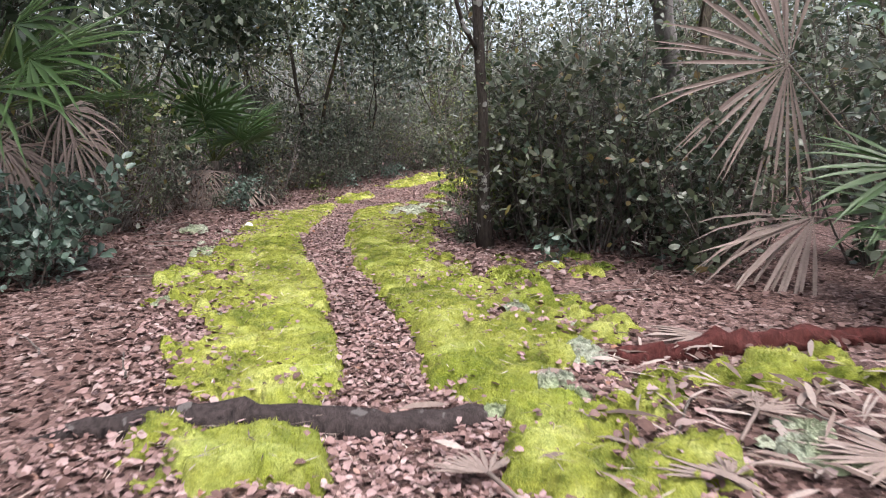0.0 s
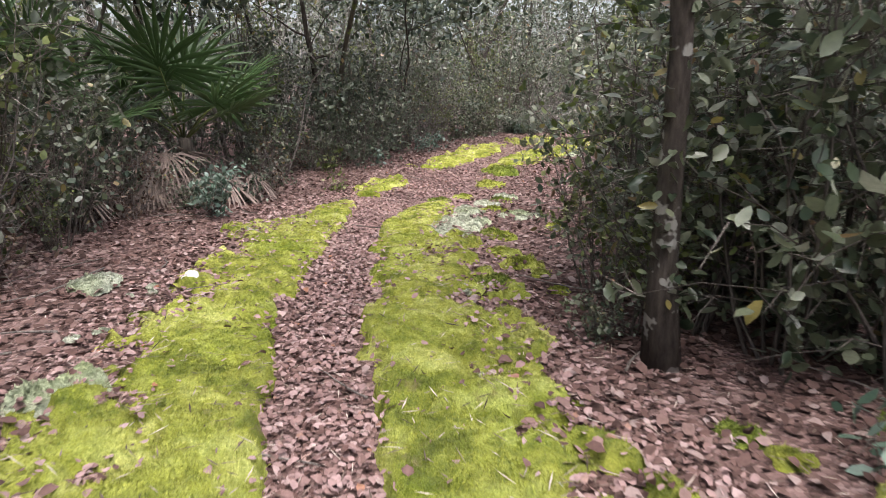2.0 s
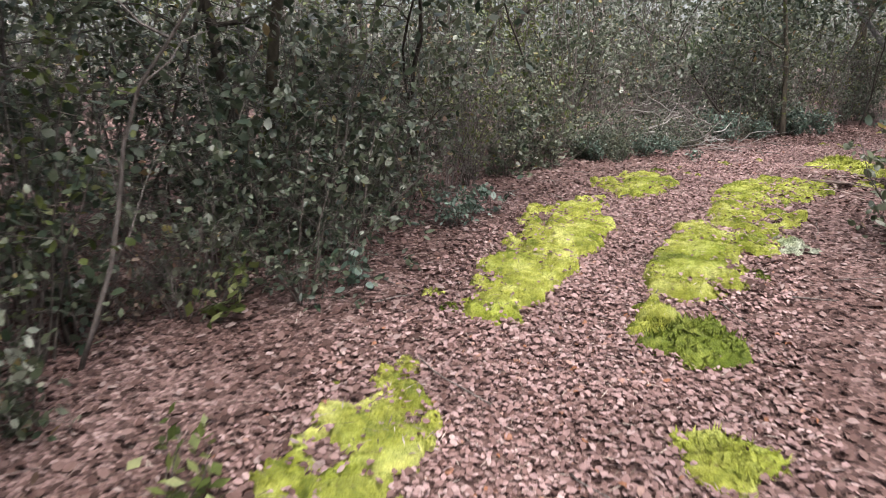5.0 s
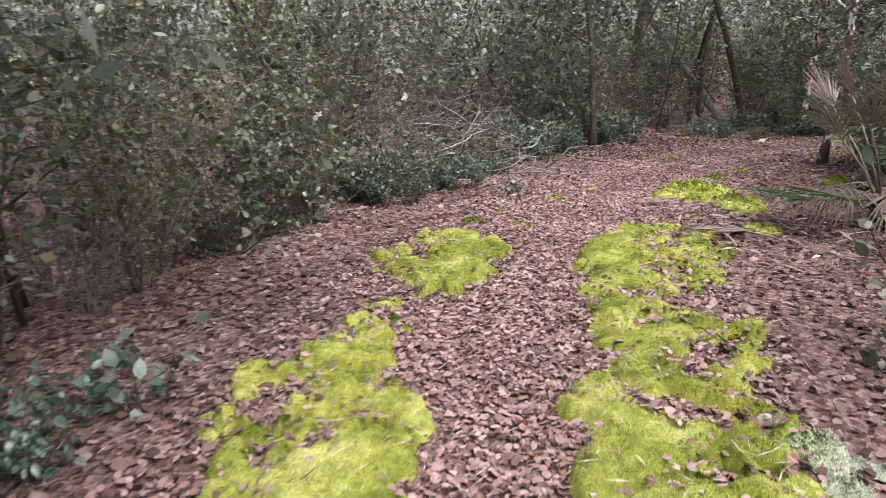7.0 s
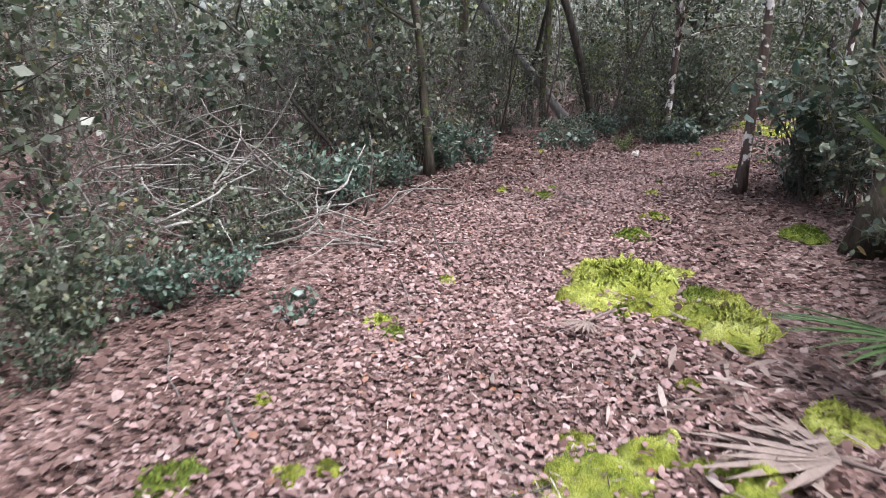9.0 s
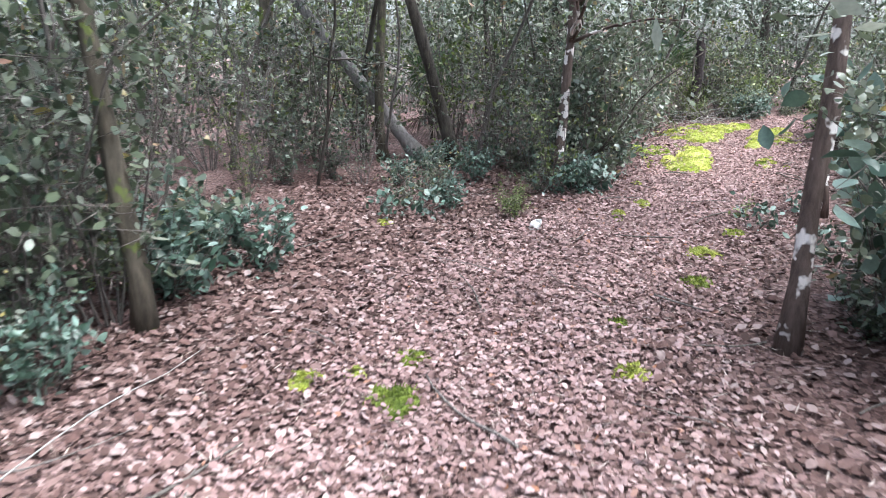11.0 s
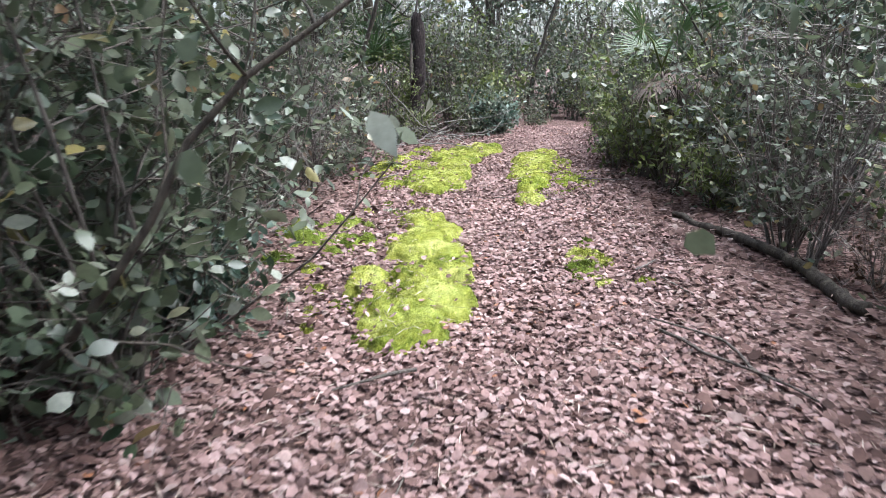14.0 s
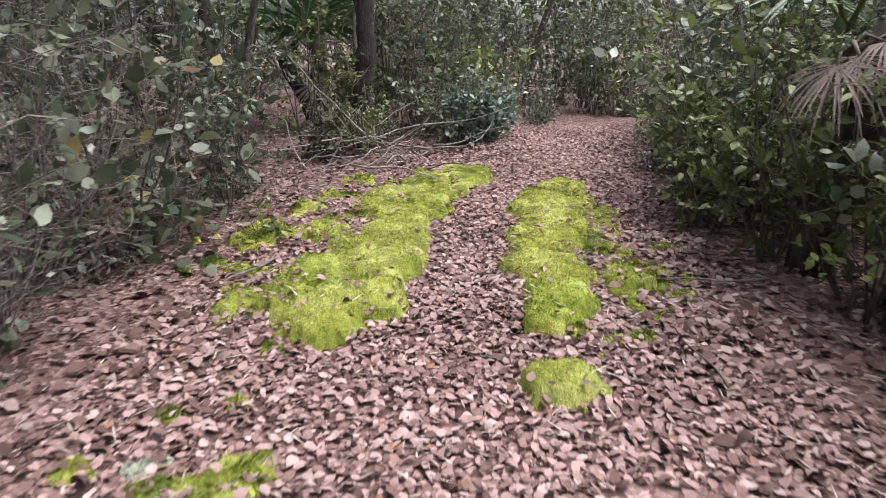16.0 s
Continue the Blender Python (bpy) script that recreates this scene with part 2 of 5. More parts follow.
def simple_leaves(p, axis, normal, length, width):
    """Four-cornered leaves for foliage that stays far off."""
    n = len(p)
    axis = unit(axis)
    side = unit(np.cross(axis, normal))
    L, W = np.broadcast_to(length, n)[:, None], np.broadcast_to(width, n)[:, None]
    v = np.stack([p, p + 0.5 * L * axis + 0.5 * W * side, p + L * axis, p + 0.45 * L * axis - 0.5 * W * side], 1).reshape(-1, 3)
    return v, (np.arange(n)[:, None, None] * 4 + np.array([(0, 1, 2), (0, 2, 3)])[None]).reshape(-1, 3)


def leaves(p, axis, normal, length, width, curl=0.15, six=False):
    """Many small leaves at once: base points, directions, faces, sizes."""
    n = len(p)
    axis = unit(axis)
    side = unit(np.cross(axis, normal))
    up = np.cross(side, axis)
    L, W = np.broadcast_to(length, n)[:, None], np.broadcast_to(width, n)[:, None]
    c = np.broadcast_to(curl, n)[:, None] * L
    pts = [p, p + 0.32 * L * axis + 0.5 * W * side + 0.7 * c * up, p + 0.68 * L * axis + 0.46 * W * side + c * up, p + L * axis + 0.2 * c * up,
           p + 0.68 * L * axis - 0.46 * W * side + c * up, p + 0.32 * L * axis - 0.5 * W * side + 0.7 * c * up]
    f = [(0, 1, 5), (1, 2, 4), (1, 4, 5), (2, 3, 4)]
    if six:
        pts.append(p + 0.5 * L * axis - 0.1 * c * up)
        f = [(0, 1, 6), (1, 2, 6), (2, 3, 6), (3, 4, 6), (4, 5, 6), (5, 0, 6)]
    k = len(pts)
    v = np.stack(pts, 1).reshape(-1, 3)
    f = (np.arange(n)[:, None, None] * k + np.array(f)[None]).reshape(-1, 3)
    return v, f


def round_leaves(p, axis, normal, length, width, curl):
    """Leaves seen close by: pointed ovals, folded a little along the middle."""
    n = len(p)
    axis = unit(axis)
    side = unit(np.cross(axis, normal))
    up = np.cross(side, axis)
    L, W = np.broadcast_to(length, n)[:, None], np.broadcast_to(width, n)[:, None]
    c = np.broadcast_to(curl, n)[:, None] * L
    pts = [p, p + L * axis - 0.5 * c * up]
    for at, w in ((0.18, 0.33), (0.45, 0.5), (0.75, 0.34)):
        pts += [p + at * L * axis + w * W * side + (0.12 * W + 0.6 * c) * up, p + at * L * axis - w * W * side + (0.12 * W + 0.6 * c) * up]
    pts.append(p + 0.5 * L * axis + 0.5 * c * up)
    f = [(0, 2, 8), (2, 4, 8), (4, 6, 8), (6, 1, 8), (1, 7, 8), (7, 5, 8), (5, 3, 8), (3, 0, 8)]
    return np.stack(pts, 1).reshape(-1, 3), (np.arange(n)[:, None, None] * 9 + np.array(f)[None]).reshape(-1, 3)


# ---- the lie of the land ----
EDGE_LEFT = [(-1.3, -4), (-1.2, 3), (-0.9, 6), (-1.5, 8), (-2.0, 10.9), (-1.9, 12.5), (-1.6, 13.8), (-1.35, 15), (-0.95, 17.2), (0.1, 19.2), (1.2, 20.8), (2.0, 21.6), (3.4, 22.8), (4.5, 24.2), (5.2, 26.4), (7.0, 26.6), (8.4, 26.6), (9.1, 25.3), (10.7, 25.6), (11.3, 26.4), (12.2, 26.85), (13.4, 27.25), (14.4, 27.7), (16, 28.15), (17.3, 28.3), (18.0, 27.75), (19.6, 27.9), (20.8, 27.7), (21.6, 27.2)]
EDGE_RIGHT = [(4.2, -4), (4.0, 3), (3.9, 5.6), (3.2, 6.9), (2.6, 7.7), (2.1, 8.3), (1.9, 9.4), (2.1, 11.8), (2.5, 13.2), (2.9, 16.6), (4.6, 19.0), (5.9, 20.3), (6.6, 21.2), (7.2, 22.1), (9, 22.5), (12.1, 23.6), (13.8, 24.3), (15.2, 25.1), (16.2, 25.5), (18.2, 26.3), (20, 26.6), (21.4, 26.8)]
CLEAR = np.array(EDGE_LEFT + EDGE_RIGHT[::-1], float)
TRAIL = np.array([(2.2, 0), (2.05, 2.2), (1.73, 4.5), (1.58, 4.97), (1.34, 5.68), (0.98, 6.6), (0.62, 7.5), (0.3, 8.8), (0.12, 9.6), (0.02, 10.5), (-0.04, 11.5), (0.07, 12.8), (0.27, 14.1), (0.62, 15.3), (1.1, 16.8), (1.62, 18.0), (2.55, 19.6), (3.3, 20.4), (4.0, 21.3), (5.1, 22.3), (6.3, 23.2), (7.75, 23.7), (9.35, 24.2), (11.4, 24.75), (12.4, 25.2), (13.4, 25.72), (14.6, 26.3), (15.8, 26.73), (17, 26.95), (18.9, 27.26), (22, 27.4)], float)


def seg_dist(x, y, poly, closed):
    """Distance from points to a line of points."""
    a = poly if closed else poly[:-1]
    b = np.roll(poly, -1, 0) if closed else poly[1:]
    d = np.full(np.shape(x), 1e9)
    for (ax, ay), (bx, by) in zip(a, b):
        ux, uy = bx - ax, by - ay
        s = np.clip(((x - ax) * ux + (y - ay) * uy) / (ux * ux + uy * uy + 1e-12), 0, 1)
        d = np.minimum(d, np.hypot(x - ax - s * ux, y - ay - s * uy))
    return d


def inside(x, y, poly):
    r = np.zeros(np.shape(x), bool)
    for (ax, ay), (bx, by) in zip(poly, np.roll(poly, -1, 0)):
        c = ((ay > y) != (by > y)) & (x < (bx - ax) * (y - ay) / (by - ay + 1e-12) + ax)
        r ^= c
    return r


def wave(x, y, s, seed=0.0):
    """Smooth unevenness between about -1 and 1."""
    return (np.sin(x * s + 1.3 * np.sin(y * s * 0.7 + seed) + seed) + np.sin(y * s * 1.1 + 1.1 * np.sin(x * s * 0.8 - seed) + 2 * seed) + np.sin((x + y) * s * 1.7 + seed * 3) * 0.6) / 2.6


def land(x, y):
    z = 0.10 * np.exp(-(((y - 6) / 3) ** 2)) - 0.13 * np.exp(-(((y - 12.8) / 2.2) ** 2))
    d = seg_dist(x, y, TRAIL, False)
    z = z - 0.035 * np.exp(-((d / 0.28) ** 2))
    near = np.exp(-((d / 12) ** 2))
    return z + near * (0.018 * wave(x, y, 2.1, 0.4) + 0.008 * wave(x, y, 7.0, 1.9)) + (1 - near) * 0.15 * wave(x, y, 0.25, 0.9)


def axis_steps(lo, hi, step):
    out = [hi]
    s = step
    while out[-1] < 600:
        s *= 1.35
        out.append(out[-1] + s)
    low = [lo]
    s = step
    while low[-1] > -600:
        s *= 1.35
        low.append(low[-1] - s)
    return np.array(low[::-1] + list(np.arange(lo, hi, step)[1:]) + out)


gx, gy = axis_steps(-4, 22, 0.15), axis_steps(-1, 32, 0.15)
GX, GY = np.meshgrid(gx, gy)
gv = np.stack([GX, GY, land(GX, GY)], -1).reshape(-1, 3)
ii, jj = np.meshgrid(np.arange(len(gx) - 1), np.arange(len(gy) - 1))
q0 = (jj * len(gx) + ii).ravel()
ground = new("ground", mesh_of("ground", gv, np.stack([q0, q0 + 1, q0 + 1 + len(gx), q0 + len(gx)], 1), M_GROUND, True))
tagged(ground, "forest floor of brown leaf mould and leaf litter", "ground", kind="structure")

# places kept for single plants: centre and reach
OWN_GROUND = [(3.75, 17.7, 0.6), (3.4, 17.0, 0.45), (4.5, 18.2, 0.5), (18.2, 29.7, 0.6), (1.9, 22.4, 1.0), (2.7, 23.0, 0.8), (1.2, 21.6, 0.6), (8.7, 26.8, 0.6), (17.75, 28.85, 0.8), (17.3, 28.4, 0.5), (5.95, 20.2, 0.5), (5.4, 19.8, 0.4), (15.3, 25.0, 0.6), (17.4, 28.9, 0.6), (8.9, 27.6, 0.5), (4.75, 18.85, 0.75), (4.1, 18.4, 0.5), (-1.0, 6.2, 0.7), (17.4, 29.4, 1.2), (16.3, 28.6, 0.8), (18.5, 29.9, 0.9), (18.3, 30.6, 0.8), (-2.4, 12.0, 0.9), (-3.0, 10.4, 0.6), (5.2, 18.8, 0.6), (15.4, 24.8, 0.5), (4.2, 6.2, 0.7), (-1.2, 6.4, 0.7)]


def taken(x, y):
    return any(math.hypot(x - cx, y - cy) < r for cx, cy, r in OWN_GROUND)


# ---- moss ----
ALL_MOSS = []


def trail_dir(x, y):
    k = np.argmin(np.hypot(TRAIL[:-1, 0] - x, TRAIL[:-1, 1] - y))
    return unit(TRAIL[k + 1] - TRAIL[k])


def cushions(x, y, size):
    """The nearest of many scattered cushion centres: how far off it is, in cushion sizes, and where it lies."""
    cx, cy = np.floor(x / size), np.floor(y / size)
    best, bx, by = np.full(np.shape(x), 9.0), np.array(x, float), np.array(y, float)
    for ox in (-1, 0, 1):
        for oy in (-1, 0, 1):
            ix, iy = cx + ox, cy + oy
            px = (ix + np.mod(np.sin(ix * 127.1 + iy * 311.7) * 43758.5, 1.0)) * size
            py = (iy + np.mod(np.sin(ix * 269.5 + iy * 183.3) * 43758.5, 1.0)) * size
            d = np.hypot(x - px, y - py)
            near = d < best
            best, bx, by = np.where(near, d, best), np.where(near, px, bx), np.where(near, py, by)
    return best / size, bx, by


def moss_field(x, y, discs):
    """How thickly moss grows at places, over 0.5 where it does; none grows where feet tread."""
    _, bx, by = cushions(x, y, 0.11)
    qx, qy = x + 0.7 * (bx - x), y + 0.7 * (by - y)
    f = np.zeros(np.shape(x))
    for cx, cy, r in discs:
        ux, uy = trail_dir(cx, cy)
        near = (np.abs(x - cx) < 3.5 * r) & (np.abs(y - cy) < 3.5 * r)
        dx, dy = qx[near] - cx, qy[near] - cy
        f[near] += np.exp(-(((dx * ux + dy * uy) / (1.35 * r)) ** 2 + ((dy * ux - dx * uy) / (1.05 * r)) ** 2))
    d = seg_dist(x, y, TRAIL, False)
    ragged = 0.8 + 0.6 * np.clip((d - 0.45) / 0.5, 0, 1)
    f = np.minimum(f, 0.88 - 0.36 * np.clip((d - 0.35) / 0.5, 0, 1)) + np.minimum(f * 2, 1) * (0.2 * wave(qx, qy, 6, 0.3) + 0.34 * wave(qx, qy, 14, 1.1) * ragged + 0.2 * wave(x, y, 37, 2.0) * ragged)
    d = d + 0.035 * wave(x, y, 6, 0.8) + 0.02 * wave(x, y, 19, 0.2)
    return f * np.clip((d - 0.1) / 0.1, 0, 1)


def moss_bed(discs, dark=False, link=True, label="", thick=0.048, fuzz=12500):
    """A bed of grown-together cushions: a lumpy mat with an uneven edge, covered in short shoots."""
    full = list(discs)
    for (ax, ay, ar), (bx, by, br) in zip(discs[:-1], discs[1:]):
        if link and 0.9 * (ar + br) / 2 < math.hypot(ax - bx, ay - by) < 1.35:
            full.append(((ax + bx) / 2, (ay + by) / 2, (ar + br) / 2))
    discs = full
    ALL_MOSS.extend(discs)
    d = np.array(discs)
    pad = d[:, 2].max() * 2.2 + 0.12
    step = 0.019
    xs, ys = np.arange(d[:, 0].min() - pad, d[:, 0].max() + pad, step), np.arange(d[:, 1].min() - pad, d[:, 1].max() + pad, step)
    X, Y = np.meshgrid(xs, ys)
    f = moss_field(X, Y, discs)
    h = np.clip((f - 0.50) / 0.4, 0, 1)
    h = h * h * (3 - 2 * h)
    big, small = cushions(X, Y, 0.11)[0], cushions(X + 0.7, Y + 0.3, 0.042)[0]
    lump = 0.3 + 0.55 * np.abs(wave(X, Y, 9, 0.7)) + 0.62 * np.sqrt(np.clip(1 - (big / 0.8) ** 2, 0, 1)) + 0.24 * np.sqrt(np.clip(1 - (small / 0.8) ** 2, 0, 1))
    Z = land(X, Y) + 0.004 + 0.2 * np.clip(f - 0.5, -0.3, 0.06) + thick * np.power(h, 0.8) * lump
    keep = f > 0.3
    for _ in range(3):
        wide = keep.copy()
        wide[1:] |= keep[:-1]
        wide[:-1] |= keep[1:]
        wide[:, 1:] |= keep[:, :-1]
        wide[:, :-1] |= keep[:, 1:]
        keep = wide
    cell = keep[:-1, :-1] & keep[1:, :-1] & keep[:-1, 1:] & keep[1:, 1:]
    jj, ii = np.nonzero(cell)
    n = len(xs)
    q = jj * n + ii
    quads = np.stack([q, q + 1, q + 1 + n, q + n], 1)
    used, back = np.unique(quads, return_inverse=True)
    v = np.stack([X, Y, Z], -1).reshape(-1, 3)[used]
    mat = M_MOSS_DARK if dark else M_MOSS
    bed = thing("moss_bed", label or "thick bright yellow-green moss mat on the forest floor", "moss", "moss beds along the path")
    part("mat", (v, back.reshape(-1, 4)), mat, bed, smooth=True)
    m = int(len(jj) * step * step * fuzz)
    k = RNG.integers(0, len(jj), m)
    k = k[f[jj[k], ii[k]] > 0.5]
    m = len(k)
    a, c = RNG.random(m), RNG.random(m)
    px, py = xs[ii[k]] + a * step, ys[jj[k]] + c * step
    z00, z10, z01, z11 = Z[jj[k], ii[k]], Z[jj[k], ii[k] + 1], Z[jj[k] + 1, ii[k]], Z[jj[k] + 1, ii[k] + 1]
    pz = (z00 * (1 - a) + z10 * a) * (1 - c) + (z01 * (1 - a) + z11 * a) * c
    base = np.stack([px, py, pz - 0.006], -1)
    tagged(part("fuzz", blades(base, 0.015, 0.0028), mat, bed), kind="stuff")
    return bed


def blades(base, tall, wide, spread=0.7):
    m = len(base)
    ang = RNG.random(m) * 2 * math.pi
    s = np.stack([np.cos(ang), np.sin(ang), np.zeros(m)], -1) * (wide * (0.6 + 0.8 * RNG.random(m)))[:, None]
    tip = base + np.stack([RNG.normal(size=m) * tall * spread, RNG.normal(size=m) * tall * spread, tall * (0.5 + 0.9 * RNG.random(m))], -1)
    v = np.stack([base - s, base + s, tip], 1).reshape(-1, 3)
    return v, np.arange(3 * m).reshape(-1, 3)


moss_bed([(-0.3, 10.06, 0.28), (-0.28, 9.07, 0.31), (0.02, 7.77, 0.31), (0.3, 6.69, 0.34), (0.55, 6.0, 0.33), (0.89, 5.64, 0.23), (1.01, 5.15, 0.28), (0.92, 4.91, 0.16), (1.19, 4.67, 0.27), (1.38, 4.75, 0.1)])
moss_bed([(1.12, 4.02, 0.12), (1.24, 4.03, 0.15), (1.4, 4.01, 0.11), (1.52, 4.0, 0.11), (1.63, 4.0, 0.08)], link=False)
moss_bed([(0.77, 9.82, 0.33), (0.97, 7.87, 0.23), (1.27, 7.01, 0.26), (1.36, 7.91, 0.18), (1.52, 6.25, 0.25), (1.74, 6.26, 0.22), (1.83, 5.72, 0.28), (2.1, 5.87, 0.23), (1.98, 5.33, 0.28), (2.17, 5.44, 0.17), (2.05, 4.87, 0.22), (2.31, 5.27, 0.17), (2.48, 5.46, 0.18), (2.11, 4.63, 0.14), (2.27, 6.32, 0.11), (2.59, 5.43, 0.15)])
moss_bed([(2.33, 4.36, 0.16), (2.37, 4.13, 0.21), (2.61, 4.16, 0.23), (2.8, 4.21, 0.12), (2.67, 4.63, 0.11), (2.84, 4.65, 0.09), (3.12, 4.81, 0.15), (3.36, 4.99, 0.1), (3.51, 4.88, 0.16), (2.58, 3.96, 0.2)], link=False)
moss_bed([(0.4, 6.49, 0.33), (0.65, 6.2, 0.32), (0.3, 6.31, 0.25), (0.3, 6.09, 0.24), (0.65, 6.52, 0.19), (0.33, 7.07, 0.29), (0.29, 6.8, 0.29), (0.68, 5.99, 0.35), (0.27, 7.39, 0.23), (-0.25, 9.27, 0.27)])
moss_bed([(0.57, 10.66, 0.22), (0.5, 9.93, 0.22), (0.83, 9.69, 0.23), (0.66, 8.95, 0.2), (1.02, 9.0, 0.18), (0.83, 8.14, 0.2), (1.1, 7.92, 0.22), (1.07, 7.41, 0.19), (1.28, 8.66, 0.13), (1.19, 6.91, 0.18), (1.33, 7.06, 0.19), (1.5, 7.3, 0.15), (1.42, 6.62, 0.22), (1.57, 6.74, 0.17), (1.76, 6.45, 0.17), (1.55, 6.32, 0.21), (1.69, 6.17, 0.22)])
moss_bed([(-0.5, 11.77, 0.11), (-0.6, 11.45, 0.07), (-0.36, 11.19, 0.09), (-0.48, 11.09, 0.15), (-0.57, 10.86, 0.19), (-0.61, 10.61, 0.12), (-0.46, 10.69, 0.18), (-0.45, 10.38, 0.23), (-0.55, 10.19, 0.22), (-0.26, 10.2, 0.12), (-0.94, 10.22, 0.12), (-0.62, 9.99, 0.19), (-0.39, 10.0, 0.24)])
moss_bed([(0.46, 11.9, 0.08), (0.39, 11.5, 0.17), (0.54, 11.62, 0.11), (0.4, 11.11, 0.18), (0.58, 11.01, 0.11), (0.4, 10.74, 0.18), (0.37, 10.44, 0.15), (0.58, 10.62, 0.11), (0.45, 10.18, 0.2), (0.6, 10.21, 0.11)])
moss_bed([(-0.66, 13.05, 0.11), (-0.47, 12.64, 0.11), (-0.51, 13.31, 0.21), (-0.35, 13.49, 0.13), (-0.63, 13.98, 0.11)])
moss_bed([(0.9, 18.56, 0.14), (1.26, 18.95, 0.24), (1.52, 18.71, 0.18), (1.12, 18.12, 0.17)])
moss_bed([(0.73, 17.78, 0.1), (0.61, 17.17, 0.17), (0.19, 16.89, 0.13), (0.46, 16.66, 0.22), (0.62, 16.62, 0.14), (0.3, 16.18, 0.23), (0.53, 16.06, 0.12), (0.12, 15.79, 0.18), (0.28, 15.8, 0.15), (0.37, 15.5, 0.09), (0.17, 15.44, 0.14), (-0.12, 15.35, 0.1), (0.26, 15.25, 0.1), (0.01, 15.24, 0.13), (-0.02, 15.03, 0.12), (0.14, 15.04, 0.1), (-0.07, 14.81, 0.11), (0.05, 14.82, 0.09), (-0.17, 14.7, 0.09), (-0.0, 14.66, 0.12)])
moss_bed([(2.29, 18.39, 0.21), (2.77, 18.77, 0.29), (3.07, 18.66, 0.18), (2.62, 17.9, 0.18), (2.06, 17.88, 0.15), (1.87, 17.23, 0.16), (2.14, 17.17, 0.19), (2.27, 16.98, 0.12), (1.45, 16.64, 0.12), (1.78, 16.73, 0.21), (1.86, 16.38, 0.16), (1.47, 16.15, 0.21), (1.17, 15.91, 0.11), (1.61, 15.93, 0.19), (1.26, 15.78, 0.18), (1.07, 15.43, 0.13), (1.35, 15.55, 0.21), (1.48, 15.5, 0.1), (1.11, 15.2, 0.13), (0.98, 15.28, 0.08), (1.03, 15.1, 0.08), (1.39, 15.3, 0.08)])
moss_bed([(0.86, 14.9, 0.07), (0.86, 14.76, 0.08), (0.81, 14.65, 0.06)])
moss_bed([(4.05, 20.56, 0.19), (4.34, 20.59, 0.13), (3.82, 20.41, 0.13), (3.84, 20.16, 0.14), (3.94, 19.98, 0.1)], link=False)
moss_bed([(12.42, 26.43, 0.2), (12.11, 26.24, 0.15), (12.07, 26.0, 0.11)], dark=True)
moss_bed([(12.88, 26.01, 0.11), (12.59, 25.7, 0.13), (12.18, 25.79, 0.12), (12.08, 25.53, 0.13), (12.15, 25.4, 0.11), (11.96, 25.25, 0.08), (11.87, 25.32, 0.1), (11.54, 25.52, 0.09), (11.44, 25.36, 0.15), (11.33, 25.19, 0.13), (11.15, 25.18, 0.13), (11.05, 25.04, 0.1), (11.53, 25.1, 0.1), (11.51, 24.99, 0.05)])
moss_bed([(16.67, 27.21, 0.21), (16.38, 27.31, 0.23), (15.73, 27.21, 0.23), (15.2, 27.05, 0.22), (14.78, 26.92, 0.21), (14.45, 26.82, 0.21), (14.12, 26.7, 0.16), (14.2, 26.53, 0.16), (13.86, 26.49, 0.12), (14.63, 26.63, 0.13)])
moss_bed([(16.6, 26.44, 0.2), (15.96, 26.42, 0.16), (16.05, 26.23, 0.12), (15.46, 26.27, 0.16), (15.45, 26.05, 0.13), (14.9, 26.1, 0.12), (14.91, 25.91, 0.11), (14.53, 25.89, 0.09), (14.41, 25.76, 0.08), (14.28, 25.78, 0.09)])
moss_bed([(14.3, 25.52, 0.07), (14.09, 25.56, 0.03), (13.89, 25.59, 0.1), (13.94, 25.52, 0.05), (13.83, 25.66, 0.04)], link=False)
moss_bed([(14.7, 27.5, 0.11), (14.5, 27.7, 0.08), (13.93, 26.92, 0.07), (15.2, 27.6, 0.11), (14.9, 27.3, 0.11), (15.6, 27.7, 0.11), (14.3, 27.15, 0.08)], link=False, label="broken moss patches on the leaf litter beside the bank", thick=0.035)
moss_bed([(14.9, 25.6, 0.13), (15.3, 25.82, 0.12), (15.6, 25.95, 0.12), (15.1, 25.45, 0.09), (15.9, 26.05, 0.12), (14.6, 25.5, 0.07)], link=False, label="broken moss patches on the leaf litter beside the bank", thick=0.035)

